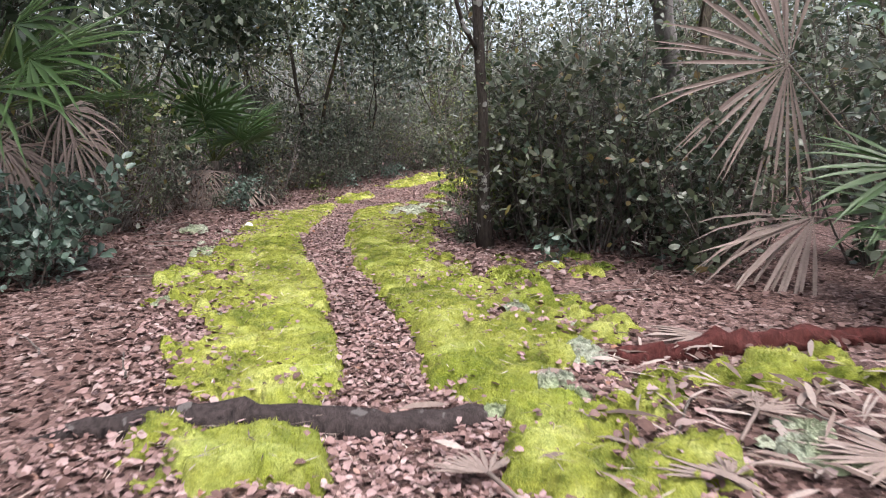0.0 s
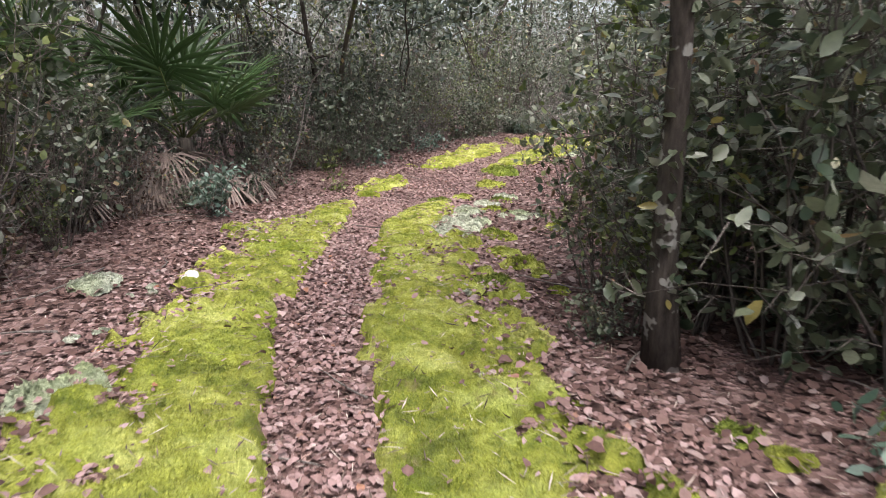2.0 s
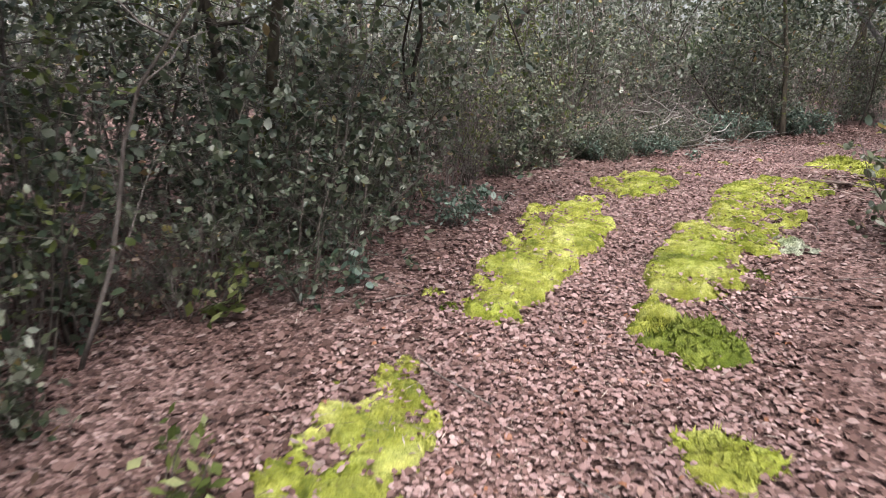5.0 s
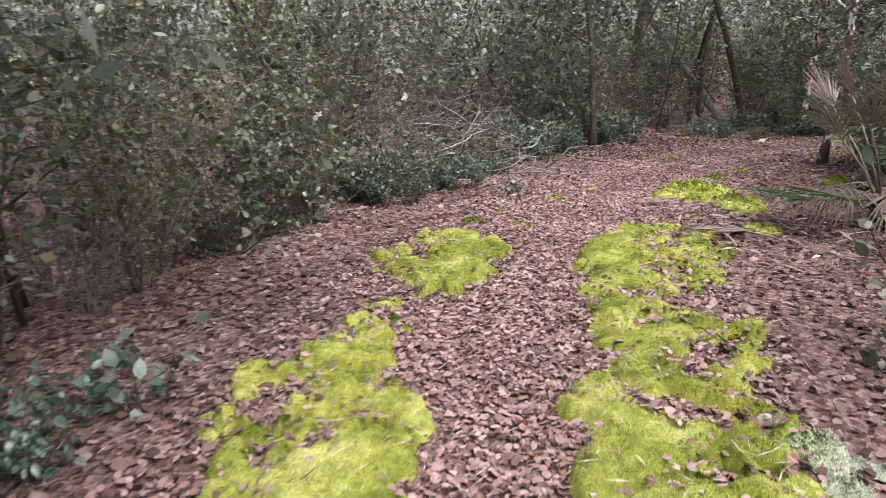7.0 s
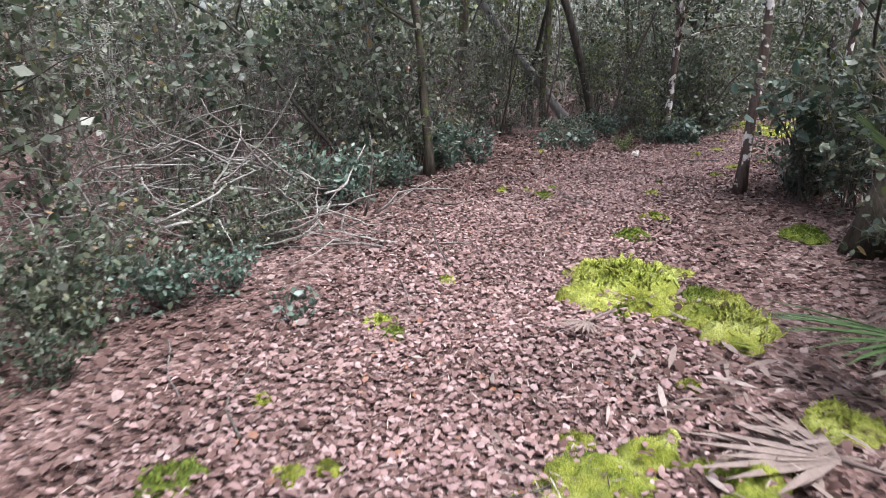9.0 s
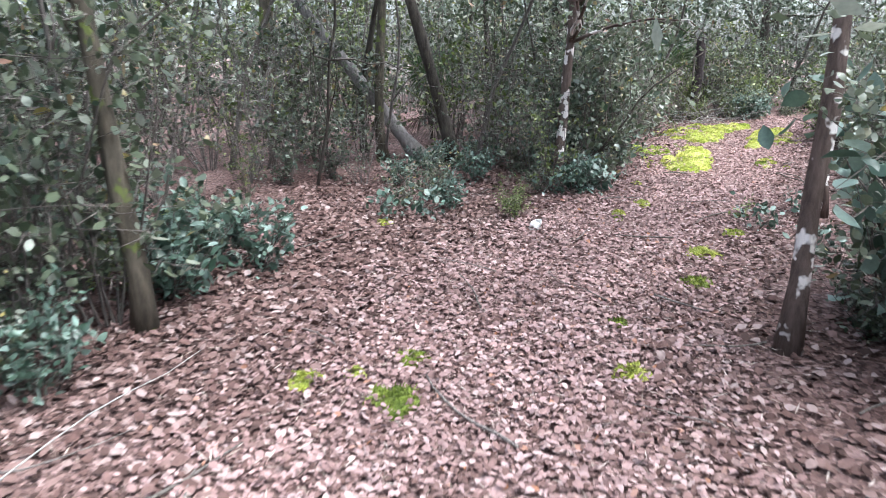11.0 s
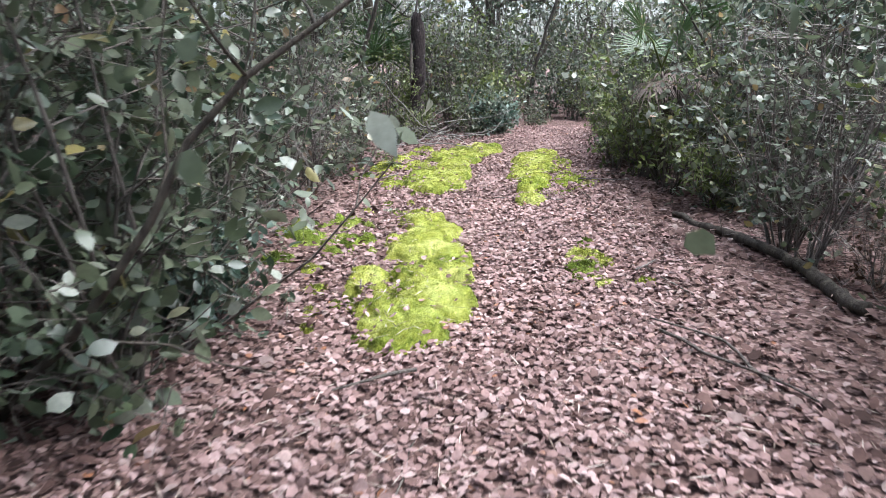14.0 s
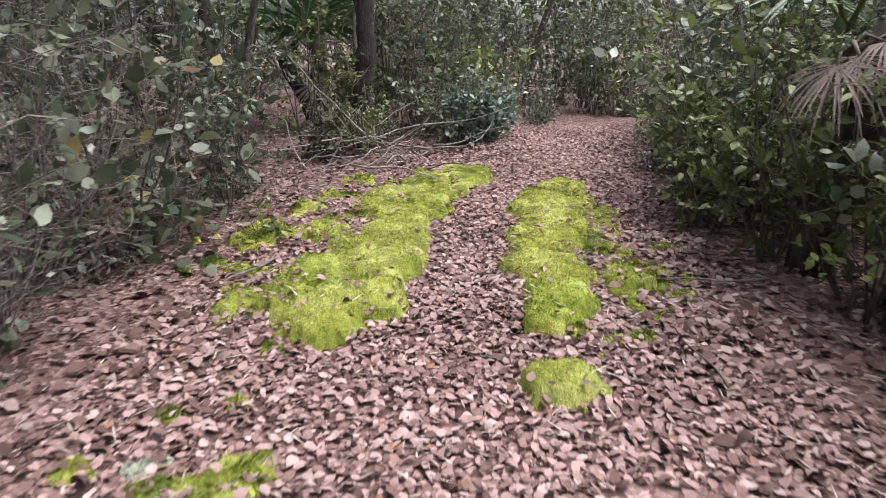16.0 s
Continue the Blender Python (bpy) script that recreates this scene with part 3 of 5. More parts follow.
# ---- loose cushions of moss and lichen ----
def puff(name, label, category, group, mat, seed, flat=0.55, lumps=9, shoot=(0.02, 0.006), count=450):
    """A small cushion about 1 m across before scaling: rounded lumps grown together, covered in short shoots."""
    rng = np.random.default_rng(seed)
    n, rings = 22, 8
    vs, fs = [], []
    a = np.linspace(0, 2 * math.pi, n, endpoint=False)
    edge = 1 + 0.16 * np.sin(3 * a + seed) + 0.12 * np.sin(5 * a + 2 * seed) + 0.08 * rng.normal(size=n)
    for k in range(rings):
        s = 1 - k / rings
        rr = edge * s
        x, y = rr * np.cos(a), rr * np.sin(a)
        z = flat * np.sqrt(np.clip(1 - s**2.6, 0, 1)) * (0.75 + 0.4 * wave(x, y, 6.5, seed)) + (-0.08 if k == 0 else 0)
        vs.append(np.stack([x, y, z], -1))
    v = np.vstack([*vs, [[0, 0, flat * 0.85]]])
    for k in range(rings - 1):
        for i in range(n):
            p, q = k * n + i, k * n + (i + 1) % n
            fs += [(p, q, q + n), (p, q + n, p + n)]
    fs += [((rings - 1) * n + i, (rings - 1) * n + (i + 1) % n, rings * n) for i in range(n)]
    f = np.array(fs)
    top = thing(name, label, category, group)
    part("cushion", (v, f), mat, top, smooth=True)
    t = f[rng.integers(0, len(f), count)]
    w = rng.dirichlet((1, 1, 1), count)
    base = (v[t] * w[..., None]).sum(1)
    sv, sf = blades(base, shoot[0] * 9, shoot[1] * 5, 0.6)
    tagged(part("fuzz", (sv, sf), mat, top), kind="stuff")
    return top


def scatter_puffs(protos, spots, sink=0.0, grow_by=1.15, least=0.06):
    for n, (x, y, r) in enumerate(spots):
        p = protos[n % len(protos)]
        s = r * grow_by
        m = pose(x, y, float(land(np.array(x), np.array(y))) - sink, 0, 0, (n * 77) % 360) @ Matrix.Diagonal((s, s, max(s * 0.8, least), 1))
        if n < len(protos):
            p.matrix_basis = m
        else:
            c = copy_thing(p, Matrix.Identity(4))
            c.matrix_basis = m


CUSHION = "small rounded green moss cushion among fallen leaves"
moss_protos = [puff("moss_cushion", CUSHION, "moss", "moss cushions beside the path", M_MOSS if k < 2 else M_MOSS_DARK, k + 1, 0.5) for k in range(3)]
SMALL_A = [(2.17, 6.43, 0.14), (2.23, 6.27, 0.15), (2.11, 7.16, 0.07), (2.21, 7.04, 0.06), (2.48, 6.88, 0.09), (2.67, 7.26, 0.11), (2.68, 6.59, 0.11), (1.44, 7.85, 0.12), (2.82, 6.83, 0.08), (-1.08, 10.4, 0.08), (-0.97, 10.67, 0.07), (1.06, 12.46, 0.12), (1.04, 11.65, 0.12), (0.84, 10.53, 0.12), (1.12, 10.34, 0.1), (1.21, 10.22, 0.1), (1.63, 10.68, 0.09), (0.41, 12.32, 0.12), (0.63, 12.57, 0.11), (0.86, 13.41, 0.16), (0.97, 14.4, 0.22), (0.85, 14.54, 0.14), (-0.43, 14.93, 0.06), (-0.3, 14.71, 0.05), (4.07, 20.38, 0.26)]
SMALL_B = [(4.11, 19.68, 0.21), (4.33, 20.06, 0.1), (4.39, 19.95, 0.1), (4.47, 20.41, 0.1), (4.87, 21.21, 0.12), (5.39, 21.53, 0.1), (2.91, 19.24, 0.06), (2.82, 19.07, 0.1), (3.0, 19.09, 0.04), (2.68, 20.52, 0.08), (2.7, 20.36, 0.06), (3.26, 20.95, 0.05), (2.01, 19.98, 0.04), (1.66, 19.59, 0.09), (1.99, 19.46, 0.05), (2.11, 19.46, 0.04), (5.97, 20.66, 0.15), (3.5, 19.32, 0.04), (3.77, 18.9, 0.12), (5.16, 22.77, 0.1), (9.11, 24.32, 0.08), (8.02, 23.08, 0.11), (7.37, 22.75, 0.09), (6.75, 25.12, 0.06), (5.16, 23.05, 0.04)]
SMALL_C = [(5.45, 23.04, 0.07), (4.96, 23.14, 0.07), (6.05, 22.28, 0.07), (6.47, 22.66, 0.05), (9.15, 24.34, 0.06), (8.64, 24.23, 0.06), (8.46, 24.11, 0.04), (8.66, 23.18, 0.08), (9.84, 24.87, 0.05), (12.31, 24.7, 0.09), (11.61, 25.97, 0.05), (11.36, 25.73, 0.05), (11.24, 25.53, 0.03), (11.12, 25.58, 0.03), (10.97, 25.48, 0.03), (11.69, 26.27, 0.08), (12.52, 24.77, 0.09), (12.47, 24.66, 0.07), (12.15, 24.7, 0.03), (12.14, 24.57, 0.05), (12.21, 24.36, 0.04), (12.79, 24.84, 0.05), (14.77, 27.5, 0.11), (14.57, 27.43, 0.11), (14.28, 27.41, 0.06)]
SMALL_D = [(1.24, 9.6, 0.1), (1.38, 9.33, 0.12), (1.22, 8.86, 0.11), (1.5, 9.1, 0.07), (1.6, 8.7, 0.06), (14.1, 27.42, 0.04), (14.05, 27.05, 0.06), (13.91, 26.91, 0.05), (15.68, 27.66, 0.09), (16.12, 27.82, 0.11), (13.38, 26.41, 0.03), (13.24, 26.52, 0.04), (13.14, 26.16, 0.08), (12.95, 26.52, 0.05), (12.98, 26.3, 0.05), (13.04, 26.17, 0.08), (14.98, 25.6, 0.11), (14.86, 25.53, 0.08), (14.79, 25.39, 0.05), (15.37, 25.56, 0.08), (15.22, 25.84, 0.07)]
scatter_puffs(moss_protos, SMALL_A + SMALL_B + SMALL_C + SMALL_D)
lichen_protos = [puff("lichen_cushion", "pale grey-green reindeer lichen puff on the moss", "lichen", "lichen puffs along the path", M_LICHEN, k + 11, 0.8, 9, (0.02, 0.012), 420) for k in range(2)]
LICHEN_A = [(0.26, 5.58, 0.07), (0.68, 5.38, 0.06), (0.84, 5.18, 0.05), (1.35, 4.74, 0.04), (-0.15, 7.13, 0.11), (-0.93, 8.39, 0.12), (1.49, 6.85, 0.07), (2.21, 5.59, 0.1), (2.4, 5.41, 0.06), (2.51, 4.91, 0.11), (2.3, 4.6, 0.11), (2.43, 4.37, 0.06), (3.07, 4.16, 0.11), (0.69, 10.62, 0.16), (-0.93, 8.4, 0.14), (-0.58, 8.41, 0.08), (-0.23, 7.07, 0.12), (0.07, 6.52, 0.06), (0.46, 6.16, 0.04), (0.79, 6.35, 0.04)]
LICHEN_B = [(1.48, 6.9, 0.09), (0.94, 7.96, 0.07), (1.29, 7.39, 0.06), (1.08, 8.64, 0.07), (0.86, 10.51, 0.19), (-0.43, 7.72, 0.07), (-0.79, 10.1, 0.1), (-0.68, 10.23, 0.07), (1.08, 12.59, 0.13), (0.9, 11.99, 0.12), (0.77, 11.58, 0.11), (0.85, 11.27, 0.13), (0.7, 10.69, 0.09), (0.76, 10.31, 0.11), (1.3, 11.29, 0.11), (1.22, 11.54, 0.06), (0.67, 10.15, 0.09), (0.95, 10.14, 0.07), (2.03, 16.17, 0.12), (13.03, 26.37, 0.06)]
lichen_spots = []
lr = np.random.default_rng(33)
for x, y, r in LICHEN_A + LICHEN_B:
    if r >= 0.1:
        lichen_spots.append((x, y, r * 0.75))
    for _ in range(7 if r > 0.08 else 4):
        lichen_spots.append((x + lr.normal() * r * 0.6, y + lr.normal() * r * 0.9, max(r * (0.22 + 0.34 * lr.random()), 0.022)))
scatter_puffs(lichen_protos, lichen_spots, -0.012, 1.0, 0.012)
tufts = []
while len(tufts) < 130:
    cx, cy, r = ALL_MOSS[lr.integers(0, len(ALL_MOSS))]
    a = lr.random() * 2 * math.pi
    x, y = cx + math.cos(a) * r * (1.2 + 0.9 * lr.random()), cy + math.sin(a) * r * (1.2 + 0.9 * lr.random())
    if seg_dist(np.array(x), np.array(y), TRAIL, False) > 0.3:
        tufts.append((x, y, 0.02 + 0.035 * lr.random()))
scatter_puffs([copy_thing(p, Matrix.Identity(4)) for p in moss_protos], tufts)

# ---- fallen leaves ----
def on_moss(x, y):
    return moss_field(x, y, ALL_MOSS)


def litter(name, label, count, far, size, mat, seed, lo=0.0, red=None):
    """Leaves strewn along the trail, closest together in its middle."""
    rng = np.random.default_rng(seed)
    n = int(count * 1.5)
    seg = np.hypot(*np.diff(TRAIL, axis=0).T)
    at = np.interp(rng.random(n) * (seg.sum() - 5) + 2.5, np.r_[0, np.cumsum(seg)], np.arange(len(TRAIL)))
    x, y = np.interp(at, np.arange(len(TRAIL)), TRAIL[:, 0]), np.interp(at, np.arange(len(TRAIL)), TRAIL[:, 1])
    a, rad = rng.random(n) * 2 * math.pi, far * np.sqrt(rng.random(n))
    x, y = x + rad * np.cos(a), y + rad * np.sin(a)
    d = seg_dist(x, y, TRAIL, False)
    keep = d >= lo
    if red is not None:
        x, y = rng.uniform(red[0] - red[2], red[0] + red[2], n), rng.uniform(red[1] - red[3], red[1] + red[3], n)
        d = seg_dist(x, y, TRAIL, False)
        keep = (d >= lo) & (np.hypot((x - red[0]) / red[2], (y - red[1]) / red[3]) < 0.5 + 0.6 * rng.random(n))
    keep &= (on_moss(x, y) < 0.5 + 0.04 * rng.normal(size=len(x))) | (rng.random(len(x)) < 0.06 + 0.08 * (d > 0.6))
    x, y = x[keep][:count], y[keep][:count]
    n = len(x)
    moss = on_moss(x, y) > 0.5
    z = land(x, y) + 0.006 + 0.02 * rng.random(n) + 0.045 * moss
    ang = rng.random(n) * 2 * math.pi
    ax = np.stack([np.cos(ang), np.sin(ang), rng.normal(size=n) * 0.22], -1)
    nm = np.stack([rng.normal(size=n) * 0.4, rng.normal(size=n) * 0.4, np.ones(n)], -1)
    L = size * (0.6 + 0.75 * rng.random(n))
    return tagged(part(name, leaves(np.stack([x, y, z], -1), ax, nm, L, L * (0.45 + 0.25 * rng.random(n)), rng.normal(size=n) * 0.2, six=False), mat), label, "leaf litter", kind="stuff")


litter("fallen_leaves", "dry pinkish-brown oak leaves covering the trodden path", 160000, 1.15, 0.034, M_LEAF_LITTER, 3)
# litter off the path: the shrubs' shade is painted into its darker leaves
litter("side_leaves", "dry brown oak leaves under the shrubs, their shade darkened into the colour", 60000, 3.4, 0.05, M_RED_SHADE_LITTER, 4, 0.65)
litter("red_leaves", "red-brown fallen leaves with the shade of the shrubs worked into their colour", 26000, 5.0, 0.048, M_RED_SHADE_LITTER, 5, 0.7, (5.6, 24.9, 4.2, 2.6))

def straw(count, seed):
    """Thin dry bits of stalk and needle between the leaves."""
    rng = np.random.default_rng(seed)
    seg = np.hypot(*np.diff(TRAIL, axis=0).T)
    at = np.interp(rng.random(count) * (seg.sum() - 5) + 2.5, np.r_[0, np.cumsum(seg)], np.arange(len(TRAIL)))
    x, y = (np.interp(at, np.arange(len(TRAIL)), TRAIL[:, k]) + rng.normal(size=count) * 0.9 for k in (0, 1))
    z = land(x, y) + 0.02 + 0.012 * rng.random(count) + 0.055 * (on_moss(x, y) > 0.5)
    ang = rng.random(count) * 2 * math.pi
    ax = np.stack([np.cos(ang), np.sin(ang), rng.normal(size=count) * 0.1], -1)
    L = 0.03 + 0.07 * rng.random(count)
    tagged(part("straw", simple_leaves(np.stack([x, y, z], -1), ax, np.array([[0.05, 0.02, 1.0]]).repeat(count, 0), L, 0.0035 + 0.003 * rng.random(count)), M_STRAW), "dry bits of stalk and twig strewn over the litter", "plant litter", kind="stuff")


straw(16000, 6)


def shreds(count, seed, cx, cy, wide, deep):
    """Bleached strips of torn palm leaf lying about."""
    rng = np.random.default_rng(seed)
    x, y = cx + rng.normal(size=count) * wide, cy + rng.normal(size=count) * deep
    z = land(x, y) + 0.03 + 0.02 * rng.random(count)
    ang = rng.normal(size=count) * 0.9 + 2.4
    ax = np.stack([np.cos(ang), np.sin(ang), rng.normal(size=count) * 0.12], -1)
    L = 0.07 + 0.16 * rng.random(count)
    nm = np.stack([rng.normal(size=count) * 0.4, rng.normal(size=count) * 0.4, np.ones(count)], -1)
    tagged(part("palm_shreds", leaves(np.stack([x, y, z], -1), ax, nm, L, 0.012 + 0.014 * rng.random(count), 0.08), M_PALM_DEAD), "bleached strips of torn palm leaf on the litter", "plant litter", kind="stuff")


shreds(260, 61, 3.3, 4.4, 0.5, 0.4)
shreds(140, 62, 3.7, 18.8, 0.5, 0.5)

# ---- shrubs ----
def grow(rng, start, heading, length, segs, wiggle, lift=0.0):
    p, d, out = np.array(start, float), unit(np.array(heading, float)), [np.array(start, float)]
    for _ in range(segs):
        d = unit(d + rng.normal(size=3) * wiggle + [0, 0, lift])
        p = p + d * length / segs
        out.append(p.copy())
    return np.array(out)


def shrub(name, label, seed, mat, height, stems, spread, n_leaves, leaf, ratio=0.5, bare=0.2, stem_mat=None, thick=0.011, low=0.25, far=False, forks=6):
    """Thin stems from one root that fork into twigs, with leaves set along the twigs."""
    rng = np.random.default_rng(seed)
    wood, thin, tw_a, tw_b = [], [], [], []
    for _ in range(stems):
        a = rng.random() * 2 * math.pi
        out = np.array([math.cos(a), math.sin(a), 0])
        h = height * (0.65 + 0.45 * rng.random())
        s = grow(rng, out * 0.2 * height * rng.random() * spread + [0, 0, -0.05], out * spread * (0.3 + rng.random()) + [0, 0, 1], h, 6, 0.13, 0.06)
        wood.append(twig(s, np.linspace(thick, thick * 0.25, 7)))
        for _ in range(forks):
            t = low + (1 - low) * rng.random()
            i = min(int(t * 6), 5)
            b = rng.random() * 2 * math.pi
            br = grow(rng, s[i] + (s[i + 1] - s[i]) * rng.random(), [math.cos(b), math.sin(b), 0.1 + 0.6 * rng.random()], h * (0.16 + 0.22 * rng.random()), 3, 0.28)
            wood.append(twig(br, np.linspace(thick * 0.4, thick * 0.14, 4)))
            for _ in range(1 if far else 3):
                j = rng.integers(1, 4)
                tw = grow(rng, br[j], unit(rng.normal(size=3)) + unit(br[j] - br[0]) * 0.9, (0.10 + 0.16 * rng.random()) * (1 if height > 0.5 else 0.4), 1, 0.25)
                if not far:
                    thin.append((tw[0], tw[1]))
                if rng.random() > bare:
                    tw_a.append(tw[0])
                    tw_b.append(tw[1])
            if rng.random() > bare:
                tw_a += list(br[:-1])
                tw_b += list(br[1:])
    tw_a, tw_b = np.array(tw_a), np.array(tw_b)
    k = rng.integers(0, len(tw_a), n_leaves)
    p = tw_a[k] + (tw_b[k] - tw_a[k]) * rng.random((n_leaves, 1)) + rng.normal(size=(n_leaves, 3)) * leaf * 0.3
    p[:, 2] = np.maximum(p[:, 2], 0.02)
    ax = unit(tw_b[k] - tw_a[k]) * 0.6 + unit(rng.normal(size=(n_leaves, 3)))
    nm = rng.normal(size=(n_leaves, 3)) * 0.6 + [0, 0, 1]
    L = leaf * (0.55 + 0.75 * rng.random(n_leaves))
    top = thing(name, label, "shrub", "understorey shrubs")
    if thin:
        base, tip = np.array(thin)[:, 0], np.array(thin)[:, 1]
        w = unit(np.cross(tip - base, [0.3, 0.5, 0.8])) * thick * 0.3
        tv = np.stack([base - w, base + w, tip + w * 0.3, tip - w * 0.3], 1).reshape(-1, 3)
        wood.append((tv, (np.arange(len(base))[:, None, None] * 4 + np.array([(0, 1, 2), (0, 2, 3)])[None]).reshape(-1, 3)))
    tagged(part("stemwork", merge(wood), stem_mat or M_STEM, top), kind="stuff")
    green = simple_leaves(p, ax, nm, L, L * ratio * 1.15) if far or leaf < 0.051 else (round_leaves if leaf > 0.0745 else leaves)(p, ax, nm, L, L * ratio, 0.1 * rng.normal(size=n_leaves))
    tagged(part("foliage", green, mat, top), kind="stuff")
    return top


PROTOS = [
    shrub("evergreen_shrub", "leggy evergreen shrub with small grey-green leaves", 21, M_LEAF_A, 1.7, 8, 0.32, 620, 0.07, 0.56, low=0.2),
    shrub("evergreen_shrub", "dense evergreen shrub with dark green leaves", 22, M_LEAF_B, 1.5, 8, 0.38, 680, 0.074, 0.58, low=0.14),
    shrub("sparse_shrub", "sparse shrub with yellow-green leaves and bare twigs", 23, M_LEAF_C, 1.8, 8, 0.3, 420, 0.064, 0.52, 0.3, low=0.2),
    shrub("twiggy_shrub", "mostly bare grey twiggy shrub", 24, M_LEAF_A, 1.6, 11, 0.4, 240, 0.058, 0.5, 0.5, M_STEM_GREY, 0.009, 0.05, forks=8),
    shrub("evergreen_shrub", "low evergreen shrub with glossy dark leaves", 25, M_LEAF_B, 0.85, 9, 0.7, 480, 0.074, 0.52, 0.1, None, 0.008, 0.0, forks=5),
    shrub("broadleaf_shrub", "shrub with rounded blue-grey leaves", 26, M_LEAF_D, 1.0, 8, 0.5, 420, 0.095, 0.6, 0.1, None, 0.01, 0.05),
    shrub("dry_shrub", "dry brown tangle of twigs and withered leaves", 27, M_LEAF_E, 0.8, 11, 0.8, 320, 0.06, 0.42, 0.3, M_STEM_GREY, 0.007, 0.0, forks=8),
    shrub("tall_shrub", "tall thin evergreen shrub with grey-green leaves", 28, M_LEAF_A, 3.0, 7, 0.2, 1200, 0.08, 0.5, 0.2, None, 0.016, 0.05, True, 9),
    shrub("tall_shrub", "tall thin shrub with yellow-green leaves", 29, M_LEAF_C, 2.8, 7, 0.24, 1050, 0.08, 0.5, 0.25, None, 0.016, 0.1, True, 9),
    shrub("seedling", "small broad-leaved seedling growing from the litter", 30, M_LEAF_D, 0.28, 4, 0.6, 60, 0.055, 0.55, 0.0, None, 0.004, 0.3),
    shrub("seedling", "small green-leaved seedling growing from the litter", 31, M_LEAF_C, 0.25, 4, 0.6, 60, 0.05, 0.5, 0.0, None, 0.004, 0.2),
    shrub("evergreen_shrub", "tall dark evergreen shrub deep in the wood", 32, M_LEAF_B, 3.2, 7, 0.25, 950, 0.10, 0.5, 0.1, None, 0.018, 0.02, True, 8),
    shrub("evergreen_shrub", "low spreading evergreen shrub with grey-green leaves", 34, M_LEAF_A, 0.95, 9, 0.75, 520, 0.07, 0.55, 0.1, None, 0.008, 0.0, forks=5),
    shrub("leafy_bush", "leafy bush with glossy yellow-green leaves", 35, M_LEAF_C, 1.3, 8, 0.5, 720, 0.078, 0.5, 0.05, None, 0.01, 0.0),
    shrub("large_leaved_shrub", "upright shrub with large glossy grey-green leaves", 36, M_LEAF_A, 2.3, 8, 0.26, 900, 0.085, 0.58, 0.15, None, 0.013, 0.12, forks=9),
    shrub("large_leaved_shrub", "dark arching shrub with large glossy leaves", 37, M_LEAF_B, 1.9, 8, 0.4, 900, 0.075, 0.52, 0.1, None, 0.012, 0.08, forks=9),
    shrub("lichened_shrub", "tall bare shrub of pale lichened twigs", 38, M_LEAF_A, 3.0, 9, 0.3, 260, 0.07, 0.5, 0.6, M_STEM_PALE, 0.014, 0.1, forks=14),
]
USED = set()


def plant(k, x, y, s=1.0, turn=0.0, tilt=0.0):
    z = float(land(np.array(float(x)), np.array(float(y))))
    m = pose(x, y, z, tilt, 0, turn) @ Matrix.Diagonal((s, s, s, 1))
    ob = PROTOS[k]
    if k in USED:
        ob = copy_thing(PROTOS[k], Matrix.Identity(4))
    USED.add(k)
    ob.matrix_basis = m
    return ob


def thicket(seed):
    """Shrubs close together on both sides of the clearing: low ones at its edge, taller ones behind."""
    rng = np.random.default_rng(seed)
    cells = {}
    for _ in range(14000):
        x, y = rng.uniform(-10, 34), rng.uniform(-3, 42)
        if inside(np.array(x), np.array(y), CLEAR):
            continue
        d = float(seg_dist(np.array(x), np.array(y), CLEAR, True))
        if d > 9 or d < 0.12 or taken(x, y) or (y < 2.5 and d < 1.0):
            continue
        gap = 0.46 if d < 0.75 else 0.66 if d < 2.2 else 1.25 if d < 5 else 2.7
        cx, cy = int(x // 1.6), int(y // 1.6)
        if any(math.hypot(px - x, py - y) < gap for ox in (-1, 0, 1) for oy in (-1, 0, 1) for px, py in cells.get((cx + ox, cy + oy), ())):
            continue
        cells.setdefault((cx, cy), []).append((x, y))
        r = rng.random()
        if d < 0.75:
            k, s = rng.choice([4, 12, 6, 3, 2, 5, 1, 0], p=[0.18, 0.18, 0.14, 0.14, 0.08, 0.03, 0.13, 0.12]), (0.45 + 0.35 * rng.random())
            s = s * (0.6 if k == 2 else 1.1 if k in (0, 1) else 1)
        elif d < 2.2:
            k, s = rng.choice([0, 1, 2, 3, 14, 7, 15], p=[0.16, 0.15, 0.12, 0.22, 0.16, 0.07, 0.12]), 0.8 + 0.4 * rng.random()
        elif d < 5:
            k, s = rng.choice([7, 8, 11, 16, 14]), 0.85 + 0.4 * rng.random()
        else:
            k, s = rng.choice([7, 8, 16, 11]), 1.1 + 0.6 * rng.random()
        plant(int(k), x, y, s, rng.random() * 360)


thicket(5)


